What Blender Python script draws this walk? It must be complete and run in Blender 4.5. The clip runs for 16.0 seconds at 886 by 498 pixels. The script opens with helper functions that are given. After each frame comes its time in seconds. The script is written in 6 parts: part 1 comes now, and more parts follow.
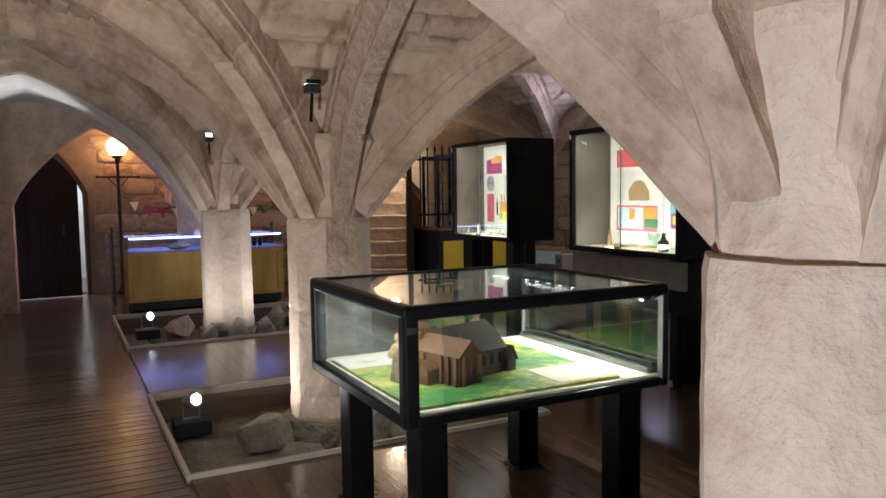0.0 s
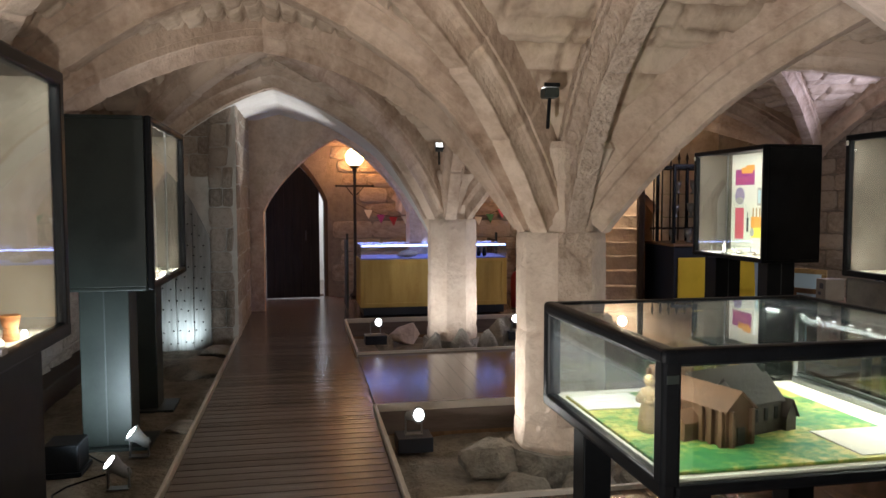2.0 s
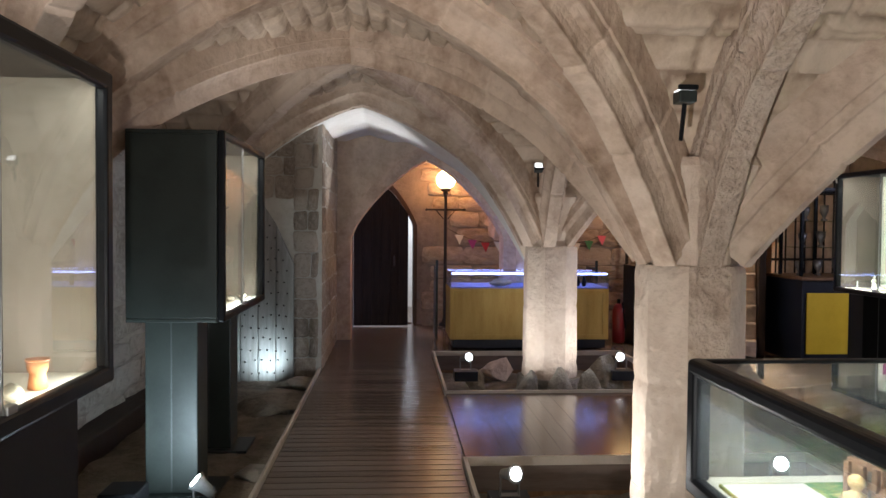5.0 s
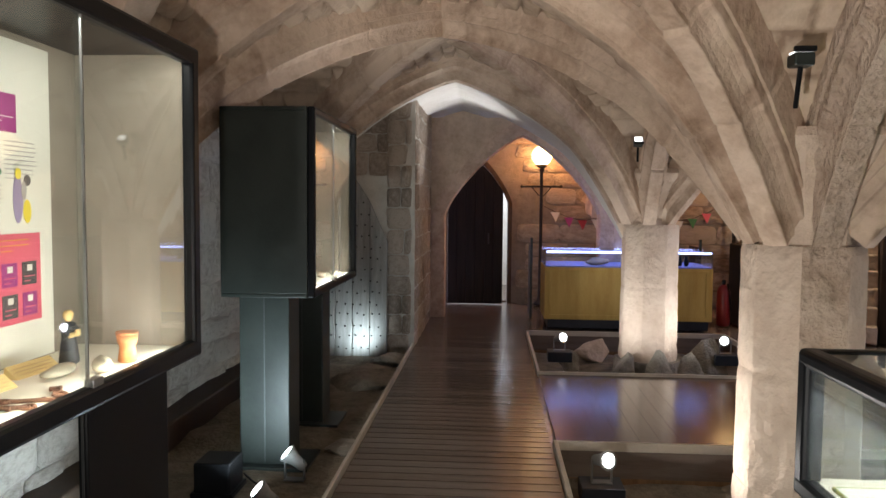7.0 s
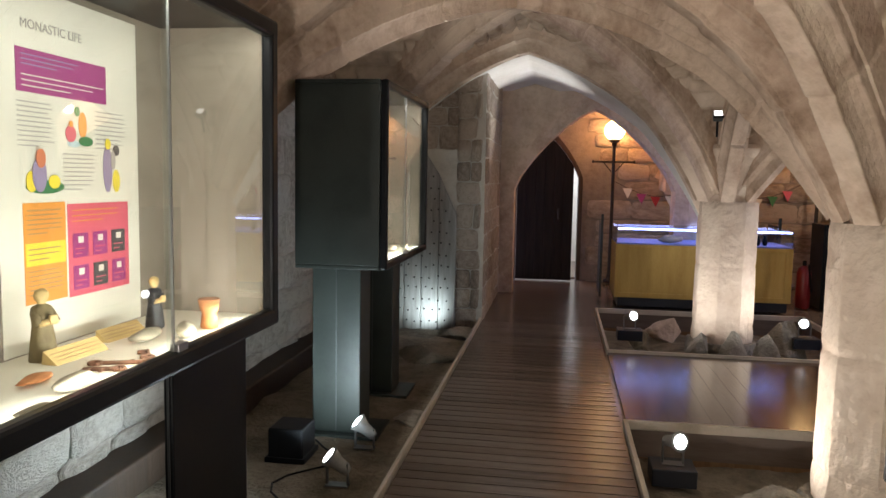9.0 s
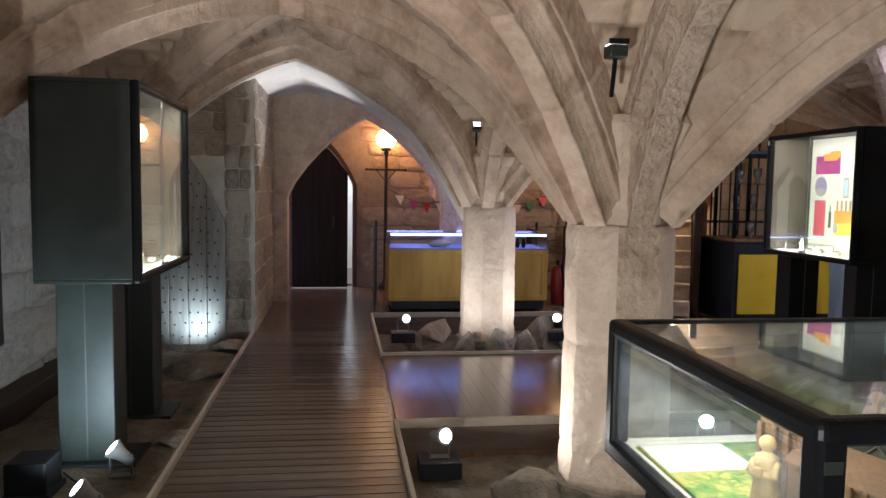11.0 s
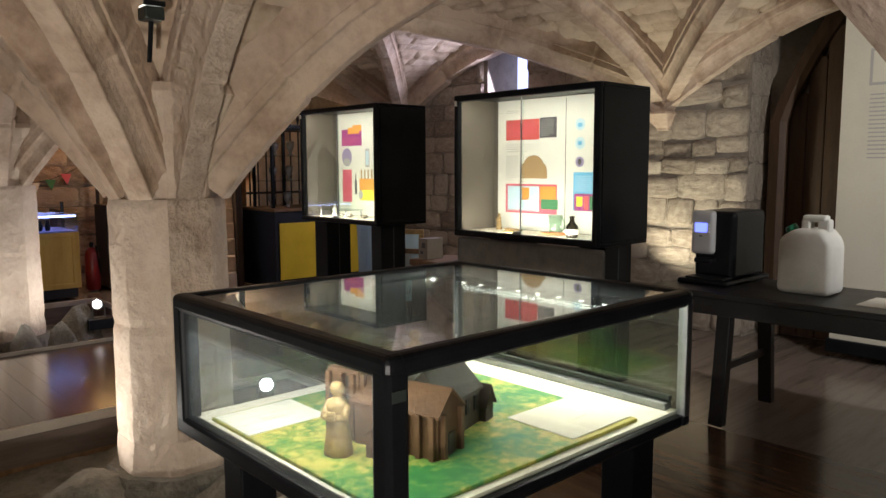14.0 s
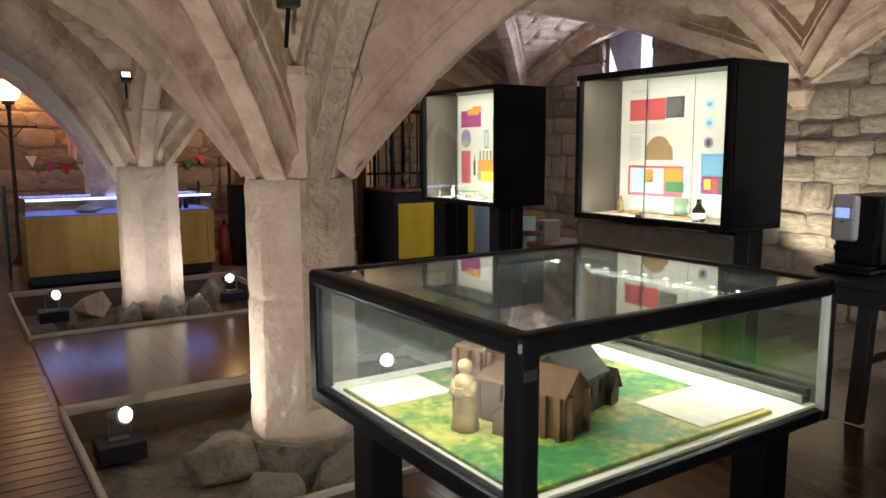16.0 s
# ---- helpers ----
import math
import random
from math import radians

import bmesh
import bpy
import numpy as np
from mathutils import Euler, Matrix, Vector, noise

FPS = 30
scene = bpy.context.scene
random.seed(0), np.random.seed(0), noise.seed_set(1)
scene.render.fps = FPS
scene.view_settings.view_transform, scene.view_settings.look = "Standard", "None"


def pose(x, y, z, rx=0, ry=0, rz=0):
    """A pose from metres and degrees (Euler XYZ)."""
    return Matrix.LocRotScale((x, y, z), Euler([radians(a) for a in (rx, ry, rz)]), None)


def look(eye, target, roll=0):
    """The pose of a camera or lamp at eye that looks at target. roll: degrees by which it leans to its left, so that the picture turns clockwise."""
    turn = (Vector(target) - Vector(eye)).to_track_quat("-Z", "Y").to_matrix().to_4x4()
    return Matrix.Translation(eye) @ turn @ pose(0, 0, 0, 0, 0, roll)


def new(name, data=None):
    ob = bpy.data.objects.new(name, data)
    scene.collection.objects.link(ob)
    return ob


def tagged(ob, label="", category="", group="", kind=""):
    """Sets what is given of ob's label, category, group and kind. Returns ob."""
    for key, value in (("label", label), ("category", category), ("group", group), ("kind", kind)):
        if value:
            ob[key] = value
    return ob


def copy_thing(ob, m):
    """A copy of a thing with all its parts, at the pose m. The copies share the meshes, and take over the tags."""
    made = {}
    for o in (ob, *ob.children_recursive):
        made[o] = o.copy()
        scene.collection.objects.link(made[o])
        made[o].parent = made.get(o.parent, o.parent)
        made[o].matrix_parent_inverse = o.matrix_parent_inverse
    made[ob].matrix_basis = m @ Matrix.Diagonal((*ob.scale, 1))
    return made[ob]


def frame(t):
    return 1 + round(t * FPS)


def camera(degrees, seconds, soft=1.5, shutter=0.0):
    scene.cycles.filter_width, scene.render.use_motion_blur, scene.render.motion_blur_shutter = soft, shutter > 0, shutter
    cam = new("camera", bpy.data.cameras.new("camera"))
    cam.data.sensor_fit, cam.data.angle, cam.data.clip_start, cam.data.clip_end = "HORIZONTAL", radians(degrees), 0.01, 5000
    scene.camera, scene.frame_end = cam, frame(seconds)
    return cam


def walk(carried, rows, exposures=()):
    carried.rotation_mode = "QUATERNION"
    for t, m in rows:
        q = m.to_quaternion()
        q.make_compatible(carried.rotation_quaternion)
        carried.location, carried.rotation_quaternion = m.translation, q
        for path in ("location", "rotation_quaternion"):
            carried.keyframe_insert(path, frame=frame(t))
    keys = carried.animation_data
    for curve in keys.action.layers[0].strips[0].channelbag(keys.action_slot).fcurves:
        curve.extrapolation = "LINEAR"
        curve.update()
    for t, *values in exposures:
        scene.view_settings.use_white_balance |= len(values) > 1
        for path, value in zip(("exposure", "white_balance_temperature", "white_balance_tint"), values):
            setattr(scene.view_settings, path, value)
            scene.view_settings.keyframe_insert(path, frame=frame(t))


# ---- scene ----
cam = camera(61.6, 16.0)
PATH = [
    (0, (0.232, 0.315, 1.444), (1.151, 2.084, 1.292), -0.8),
    (0.5, (0.326, 0.401, 1.465), (1.021, 2.271, 1.321), -0.6),
    (1, (0.347, 0.463, 1.473), (0.88, 2.385, 1.335), -0.3),
    (1.5, (0.325, 0.588, 1.461), (0.757, 2.536, 1.33), -0.3),
    (2, (0.28, 0.7, 1.467), (0.649, 2.662, 1.344), -0.1),
    (2.5, (0.307, 0.815, 1.471), (0.625, 2.786, 1.353), 0.0),
    (3, (0.359, 0.95, 1.473), (0.629, 2.929, 1.381), 0.1),
    (3.5, (0.335, 1.05, 1.474), (0.573, 3.034, 1.399), 0.1),
    (4, (0.282, 1.164, 1.472), (0.488, 3.153, 1.415), -0.0),
    (6.5, (0.371, 1.427, 1.475), (0.334, 3.426, 1.398), 0.9),
    (7, (0.361, 1.442, 1.467), (0.231, 3.434, 1.347), 0.5),
    (7.5, (0.317, 1.451, 1.459), (0.038, 3.424, 1.293), 0.4),
    (8, (0.296, 1.455, 1.453), (-0.082, 3.41, 1.263), 0.6),
    (10.3, (0.381, 1.452, 1.472), (0.426, 3.445, 1.299), 1.1),
    (10.5, (0.365, 1.401, 1.463), (0.488, 3.39, 1.296), 0.9),
    (11, (0.424, 1.434, 1.454), (0.697, 3.409, 1.296), 0.9),
    (11.5, (0.452, 1.455, 1.445), (0.941, 3.388, 1.296), 0.8),
    (12, (0.401, 1.496, 1.448), (1.151, 3.344, 1.296), 0.6),
    (12.5, (0.356, 1.495, 1.446), (1.348, 3.224, 1.284), 0.3),
    (13, (0.36, 1.485, 1.437), (1.547, 3.085, 1.257), 0.0),
    (13.5, (0.36, 1.47, 1.436), (1.65, 2.986, 1.239), -0.2),
    (14, (0.365, 1.468, 1.435), (1.709, 2.933, 1.217), -0.2),
    (14.5, (0.367, 1.477, 1.434), (1.718, 2.933, 1.194), -0.2),
    (15, (0.365, 1.483, 1.429), (1.68, 2.969, 1.176), -0.2),
    (15.5, (0.34, 1.48, 1.432), (1.566, 3.038, 1.169), -0.3),
    (16, (0.318, 1.484, 1.434), (1.423, 3.131, 1.168), -0.2),
]
walk(cam, [(t, look(eye, target, roll)) for t, eye, target, roll in PATH],
     [(0, 0.02, 6000, 10), (1, 0.12, 6050, 10), (2, 0.17, 6100, 10), (4, 0.37, 5900, 10), (6.5, 0.34, 6000, 10), (8, 0.34, 6500, 10), (10.5, 0.38, 5900, 10), (11.5, 0.37, 6000, 10), (12.5, 0.05, 6250, 10), (13.5, 0.02, 6400, 10), (16, 0.08, 6350, 10)])

# ---------------------------------------------------------------- world and exposure
wd = bpy.data.worlds.new("world")
scene.world = wd
wd.use_nodes = True
wd.node_tree.nodes["Background"].inputs[0].default_value = (0.55, 0.6, 1.0, 1)
wd.node_tree.nodes["Background"].inputs[1].default_value = 2.0


def lamp(name, kind, place, power, colour=(1, 1, 1), target=None, size=0.1, size_y=None, cone=60, blend=0.6):
    data = bpy.data.lights.new(name, kind)
    data.energy, data.color = power, colour
    if kind == "AREA":
        data.shape, data.size, data.size_y = "RECTANGLE", size, size_y or size
    elif kind == "SPOT":
        data.spot_size, data.spot_blend, data.shadow_soft_size = radians(cone), blend, size
    else:
        data.shadow_soft_size = size
    ob = new(name, data)
    ob.matrix_world = look(place, target) if target else pose(*place)
    return ob


WARM, COOL, NEUTRAL = (1.0, 0.9, 0.78), (0.82, 0.96, 1.0), (1.0, 0.96, 0.9)
HALL = (1.0, 0.97, 0.92)
# unseen fill for the vault: one lamp near first column, areas at showcase-top height
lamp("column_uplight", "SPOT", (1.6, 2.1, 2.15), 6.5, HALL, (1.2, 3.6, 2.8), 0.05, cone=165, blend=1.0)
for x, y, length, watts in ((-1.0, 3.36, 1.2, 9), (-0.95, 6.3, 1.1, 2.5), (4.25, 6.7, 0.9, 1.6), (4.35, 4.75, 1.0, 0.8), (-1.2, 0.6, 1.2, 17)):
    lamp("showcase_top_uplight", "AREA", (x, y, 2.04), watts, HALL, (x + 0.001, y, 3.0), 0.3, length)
# added floods out of view, without fixtures, brightening columns and vault
lamp("floor_flood_light", "SPOT", (-1.0, 0.1, 0.25), 300, (0.98, 0.97, 0.98), (1.77, 1.4, 1.55), 0.05, cone=58, blend=0.9)
lamp("floor_flood_light", "SPOT", (-0.6, 0.9, 0.25), 290, (1.0, 0.92, 0.82), (1.55, 5.0, 2.0), 0.05, cone=70, blend=1.0)
lamp("floor_flood_light", "SPOT", (0.9, -1.2, 0.4), 310, (1.0, 0.91, 0.8), (-0.9, 5.2, 2.7), 0.05, cone=42, blend=1.0)
lamp("pit_spot_light", "SPOT", (1.09, 5.5, 0.07), 42, (1.0, 0.93, 0.83), (1.7, 4.95, 0.7), 0.035, cone=110, blend=0.9)
lamp("pit_spot_light", "SPOT", (2.6, 5.5, 0.1), 30, (1.0, 0.95, 0.88), (2.0, 5.0, 0.7), 0.035, cone=110, blend=0.9)
lamp("pit_spot_light", "SPOT", (1.1, 8.3, 0.14), 30, NEUTRAL, (1.9, 8.75, 0.8), 0.035, cone=112, blend=0.9)
lamp("pit_spot_light", "SPOT", (2.66, 8.3, 0.14), 30, NEUTRAL, (1.95, 8.75, 0.8), 0.035, cone=112, blend=0.9)
lamp("niche_spot_light", "SPOT", (-0.9, 8.7, 0.0), 15, COOL, (-1.0, 9.0, 0.16), 0.03, cone=110, blend=1.0)
lamp("niche_spot_light", "SPOT", (-0.84, 4.95, 0.1), 62, COOL, (-1.0, 5.78, 0.45), 0.03, cone=90, blend=1.0)
lamp("niche_spot_light", "SPOT", (-0.86, 4.92, 0.1), 45, COOL, (-1.9, 4.1, 0.5), 0.03, cone=130, blend=1.0)
# globe on the lamp post, the room behind the door, the window
for x in (1.08, 3.85):
    lamp("globe_light", "POINT", (x, 12.42, 2.19), 17, (1.0, 0.3, 0.05), size=0.14)
lamp("pit_spot_light", "SPOT", (0.9, 9.3, 0.25), 200, HALL, (-0.15, 9.6, 2.5), 0.05, cone=40, blend=0.8)
lamp("door_room_light", "AREA", (0.3, 14.6, 2.4), 90, (0.9, 0.95, 1.0), (0.3, 13.5, 1.0), 1.2)
lamp("window_daylight", "AREA", (6.62, 7.1, 2.2), 32, (0.78, 0.76, 1.0), (5.0, 7.4, 1.4), 0.5, 0.7)
lamp("stair_light", "POINT", (4.75, 10.6, 2.3), 45, (1.0, 0.8, 0.55), size=0.06)
lamp("stone_spot_light", "SPOT", (5.98, 5.1, 0.35), 85, (1.0, 0.95, 0.72), (6.5, 4.6, 1.8), 0.03, cone=110, blend=0.8)
# added lamp with no fixture, lifting the banner and the canister
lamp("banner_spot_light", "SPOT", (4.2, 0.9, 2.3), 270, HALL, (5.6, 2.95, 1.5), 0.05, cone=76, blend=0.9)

# ---------------------------------------------------------------- materials


def material(name):
    m = bpy.data.materials.new(name)
    m.use_nodes = True
    nt = m.node_tree
    return m, nt, nt.nodes["Principled BSDF"]


def ramp(nt, stops):
    r = nt.nodes.new("ShaderNodeValToRGB")
    e = r.color_ramp.elements
    while len(e) < len(stops):
        e.new(0.5)
    for k, (p, c) in zip(e, stops):
        k.position, k.color = p, (*c, 1)
    return r


def noisy(name, stops, scale=3.0, rough=0.85, bump=0.3, fine=60.0, metal=0.0, distance=0.01, stretch=(1, 1, 1), per_piece=0.0, spec=0.4, tone=0.0):
    """Base colour from two scales of noise, with fine relief; tone: how far each block's own tone shifts it."""
    m, nt, b = material(name)
    co = nt.nodes.new("ShaderNodeTexCoord")
    mp = nt.nodes.new("ShaderNodeMapping")
    mp.inputs["Scale"].default_value = stretch
    nt.links.new(co.outputs["Object"], mp.inputs[0])
    n1 = nt.nodes.new("ShaderNodeTexNoise")
    n1.inputs["Scale"].default_value, n1.inputs["Detail"].default_value, n1.inputs["Roughness"].default_value = scale, 8, 0.62
    n2 = nt.nodes.new("ShaderNodeTexNoise")
    n2.inputs["Scale"].default_value, n2.inputs["Detail"].default_value = fine, 5
    for n in (n1, n2):
        nt.links.new(mp.outputs[0], n.inputs["Vector"])
    mix = nt.nodes.new("ShaderNodeMath")
    mix.operation = "MULTIPLY_ADD"
    nt.links.new(n2.outputs[0], mix.inputs[0])
    mix.inputs[1].default_value = 0.28
    nt.links.new(n1.outputs[0], mix.inputs[2])
    last = mix.outputs[0]
    if per_piece:
        info = nt.nodes.new("ShaderNodeObjectInfo")
        add = nt.nodes.new("ShaderNodeMath")
        add.operation = "MULTIPLY_ADD"
        nt.links.new(info.outputs["Random"], add.inputs[0])
        add.inputs[1].default_value = per_piece
        nt.links.new(last, add.inputs[2])
        off = nt.nodes.new("ShaderNodeMath")
        off.operation = "SUBTRACT"
        nt.links.new(add.outputs[0], off.inputs[0])
        off.inputs[1].default_value = per_piece * 0.5
        last = off.outputs[0]
    if tone:
        at = nt.nodes.new("ShaderNodeAttribute")
        at.attribute_name = "tone"
        add = nt.nodes.new("ShaderNodeMath")
        add.operation = "MULTIPLY_ADD"
        nt.links.new(at.outputs["Fac"], add.inputs[0])
        add.inputs[1].default_value = tone
        nt.links.new(last, add.inputs[2])
        last = add.outputs[0]
    r = ramp(nt, stops)
    nt.links.new(last, r.inputs[0])
    nt.links.new(r.outputs[0], b.inputs["Base Color"])
    b.inputs["Roughness"].default_value, b.inputs["Metallic"].default_value = rough, metal
    b.inputs["Specular IOR Level"].default_value = spec
    if bump:
        h = nt.nodes.new("ShaderNodeMath")
        h.operation = "MULTIPLY_ADD"
        nt.links.new(n1.outputs[0], h.inputs[0])
        h.inputs[1].default_value = 2.0
        nt.links.new(n2.outputs[0], h.inputs[2])
        bp = nt.nodes.new("ShaderNodeBump")
        bp.inputs["Strength"].default_value, bp.inputs["Distance"].default_value = bump, distance
        nt.links.new(h.outputs[0], bp.inputs["Height"])
        nt.links.new(bp.outputs[0], b.inputs["Normal"])
    rr = nt.nodes.new("ShaderNodeMapRange")
    rr.inputs[3].default_value, rr.inputs[4].default_value = max(0.03, rough - 0.1), min(1, rough + 0.1)
    nt.links.new(n1.outputs[0], rr.inputs[0])
    nt.links.new(rr.outputs[0], b.inputs["Roughness"])
    return m


def plain(name, colour, rough=0.5, metal=0.0, emit=0.0, spec=0.5):
    m, nt, b = material(name)
    b.inputs["Base Color"].default_value = (*colour, 1)
    b.inputs["Roughness"].default_value, b.inputs["Metallic"].default_value = rough, metal
    b.inputs["Specular IOR Level"].default_value = spec
    if emit:
        b.inputs["Emission Color"].default_value = (*colour, 1)
        b.inputs["Emission Strength"].default_value = emit
    return m


def clear_glass(name, tint=(0.95, 0.98, 0.97), gain=1.0, haze=0.0, dust=0.0):
    m, nt, b = material(name)
    nt.nodes.remove(b)
    tr, gl, mix, fr, pw = (nt.nodes.new("ShaderNode" + k) for k in ("BsdfTransparent", "BsdfGlossy", "MixShader", "LayerWeight", "Math"))
    tr.inputs[0].default_value = (*tint, 1)
    gl.inputs["Roughness"].default_value = 0.01
    pw.operation = "POWER"
    pw.inputs[1].default_value = 4.0
    ad = nt.nodes.new("ShaderNodeMath")
    ad.operation = "MULTIPLY_ADD"
    ad.inputs[1].default_value, ad.inputs[2].default_value = 0.75, 0.035 * gain
    nt.links.new(fr.outputs["Facing"], pw.inputs[0])
    nt.links.new(pw.outputs[0], ad.inputs[0])
    nt.links.new(ad.outputs[0], mix.inputs[0])
    nt.links.new(tr.outputs[0], mix.inputs[1])
    nt.links.new(gl.outputs[0], mix.inputs[2])
    last = mix
    if haze:
        rough, last = nt.nodes.new("ShaderNodeBsdfGlossy"), nt.nodes.new("ShaderNodeMixShader")
        rough.inputs["Roughness"].default_value = 0.32
        last.inputs[0].default_value = haze
        nt.links.new(mix.outputs[0], last.inputs[1])
        nt.links.new(rough.outputs[0], last.inputs[2])
    if dust:
        film, specks, amount, out = (nt.nodes.new("ShaderNode" + k) for k in ("BsdfTranslucent", "TexNoise", "MapRange", "MixShader"))
        film.inputs[0].default_value = (0.82, 0.9, 1.0, 1)
        specks.inputs["Scale"].default_value, specks.inputs["Detail"].default_value = 45, 8
        amount.inputs[1].default_value, amount.inputs[2].default_value = 0.4, 0.75
        amount.inputs[3].default_value, amount.inputs[4].default_value = dust * 0.5, dust * 2.2
        nt.links.new(specks.outputs[0], amount.inputs[0])
        nt.links.new(amount.outputs[0], out.inputs[0])
        nt.links.new(last.outputs[0], out.inputs[1])
        nt.links.new(film.outputs[0], out.inputs[2])
        last = out
    nt.links.new(last.outputs[0], nt.nodes["Material Output"].inputs[0])
    return m


STONE = noisy("sandstone", ((0.27, (0.19, 0.125, 0.082)), (0.5, (0.44, 0.322, 0.237)), (0.74, (0.63, 0.5, 0.39))), 3.8, 0.9, 0.85, 22, distance=0.014, tone=0.16)
SHAFT = noisy("shaft_sandstone", ((0.28, (0.42, 0.312, 0.232)), (0.5, (0.58, 0.455, 0.352)), (0.75, (0.7, 0.58, 0.47))), 4.0, 0.88, 0.85, 20, distance=0.02)
WEB = noisy("web_rubble_stone", ((0.28, (0.29, 0.205, 0.145)), (0.5, (0.5, 0.385, 0.285)), (0.75, (0.65, 0.53, 0.41))), 4.5, 0.95, 0.45, 22, distance=0.014, tone=0.3)
PECKED = noisy("pecked_sandstone", ((0.28, (0.28, 0.2, 0.14)), (0.5, (0.46, 0.345, 0.26)), (0.72, (0.6, 0.48, 0.38))), 9.0, 0.92, 0.9, 30, distance=0.035, stretch=(1.0, 1.8, 1.0), tone=0.12)
PLASTER = noisy("lime_plaster", ((0.3, (0.52, 0.48, 0.43)), (0.55, (0.68, 0.65, 0.6)), (0.8, (0.76, 0.74, 0.7))), 2.0, 0.92, 0.3, 35)
WALLSTONE = noisy("wall_stone", ((0.2, (0.15, 0.115, 0.09)), (0.5, (0.31, 0.25, 0.2)), (0.8, (0.5, 0.425, 0.345))), 4.0, 0.92, 0.8, 28, distance=0.025, per_piece=0.35)
MORTAR = noisy("mortar", ((0.3, (0.16, 0.13, 0.105)), (0.7, (0.28, 0.24, 0.2))), 8.0, 0.95, 0.7, 60)
PALE_MORTAR = noisy("pale_lime_mortar", ((0.3, (0.4, 0.37, 0.32)), (0.7, (0.56, 0.53, 0.47))), 8.0, 0.95, 0.6, 60)
DECK = noisy("deck_wood", ((0.25, (0.07, 0.054, 0.044)), (0.5, (0.125, 0.097, 0.081)), (0.8, (0.19, 0.152, 0.13))), 3.0, 0.19, 0.14, 30, distance=0.004, stretch=(0.5, 5, 5), per_piece=0.25, spec=0.5)
PLANK = noisy("floor_plank_wood", ((0.25, (0.04, 0.023, 0.014)), (0.5, (0.075, 0.043, 0.027)), (0.8, (0.12, 0.07, 0.042))), 3.0, 0.16, 0.06, 30, distance=0.002, stretch=(0.5, 4, 4), per_piece=0.22, spec=0.5)
SOIL = noisy("packed_earth", ((0.3, (0.09, 0.074, 0.055)), (0.5, (0.165, 0.138, 0.103)), (0.75, (0.28, 0.24, 0.185))), 5.0, 0.95, 1.0, 35, distance=0.03)
ROCK = noisy("grey_rock", ((0.3, (0.12, 0.11, 0.095)), (0.5, (0.23, 0.21, 0.18)), (0.75, (0.36, 0.33, 0.28))), 6.0, 0.9, 0.8, 40, distance=0.02, per_piece=0.2)
BLACK = noisy("black_lacquer", ((0.3, (0.004, 0.0043, 0.005)), (0.7, (0.009, 0.0097, 0.011))), 6.0, 0.34, 0.05, 80, distance=0.002, spec=0.12)
GREENBLACK = noisy("black_green_laminate", ((0.3, (0.013, 0.018, 0.016)), (0.7, (0.026, 0.033, 0.029))), 5.0, 0.42, 0.08, 90, distance=0.002)
NAVY = noisy("dark_navy_laminate", ((0.3, (0.008, 0.011, 0.018)), (0.7, (0.018, 0.022, 0.032))), 6.0, 0.45, 0.05, 80, distance=0.002)
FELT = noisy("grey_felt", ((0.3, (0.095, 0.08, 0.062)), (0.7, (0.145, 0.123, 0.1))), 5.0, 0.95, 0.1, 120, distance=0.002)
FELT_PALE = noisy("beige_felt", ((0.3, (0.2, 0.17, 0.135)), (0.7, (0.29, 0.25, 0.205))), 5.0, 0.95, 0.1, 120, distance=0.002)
CREAM = noisy("cream_board", ((0.3, (0.66, 0.6, 0.48)), (0.7, (0.76, 0.71, 0.6))), 3.0, 0.8, 0.05, 90, distance=0.002)
PAPER = noisy("white_paper", ((0.3, (0.72, 0.69, 0.6)), (0.7, (0.8, 0.77, 0.69))), 2.0, 0.7, 0.03, 60, distance=0.002)
YELLOW = noisy("ochre_plywood", ((0.25, (0.36, 0.22, 0.045)), (0.5, (0.50, 0.325, 0.075)), (0.8, (0.60, 0.42, 0.12))), 2.5, 0.55, 0.15, 40, distance=0.003, stretch=(4, 4, 0.6))
DARKWOOD = noisy("dark_oak", ((0.25, (0.012, 0.007, 0.005)), (0.5, (0.03, 0.018, 0.011)), (0.8, (0.055, 0.034, 0.02))), 3.0, 0.6, 0.3, 40, stretch=(6, 6, 0.5), distance=0.005)
BROWNWOOD = noisy("brown_wood", ((0.25, (0.09, 0.045, 0.02)), (0.5, (0.16, 0.085, 0.04)), (0.8, (0.24, 0.14, 0.07))), 4.0, 0.55, 0.2, 40, stretch=(5, 5, 0.6), distance=0.004)
OAKDOOR = noisy("aged_oak_door", ((0.25, (0.028, 0.015, 0.008)), (0.5, (0.055, 0.03, 0.016)), (0.8, (0.09, 0.052, 0.03))), 4.0, 0.6, 0.3, 40, stretch=(5, 5, 0.6), distance=0.004)
KERB = noisy("pale_kerb_trim", ((0.3, (0.36, 0.32, 0.26)), (0.7, (0.52, 0.47, 0.4))), 4.0, 0.6, 0.2, 60)
GLASS = clear_glass("clear_glass")
STEEL = noisy("brushed_steel", ((0.3, (0.2, 0.205, 0.205)), (0.7, (0.3, 0.305, 0.305))), 6.0, 0.42, 0.05, 90, metal=1.0)
LENS = plain("lit_lens", (0.93, 0.97, 1.0), 0.3, emit=25.0)
GLOBE = plain("lit_globe", (1.0, 0.62, 0.26), 0.3, emit=9.0)
LED = plain("lit_strip", (1.0, 0.95, 0.8), 0.3, emit=8.0)
BLUE_LED = plain("blue_strip", (0.35, 0.42, 1.0), 0.3, emit=6.0)

# ---------------------------------------------------------------- mesh helpers


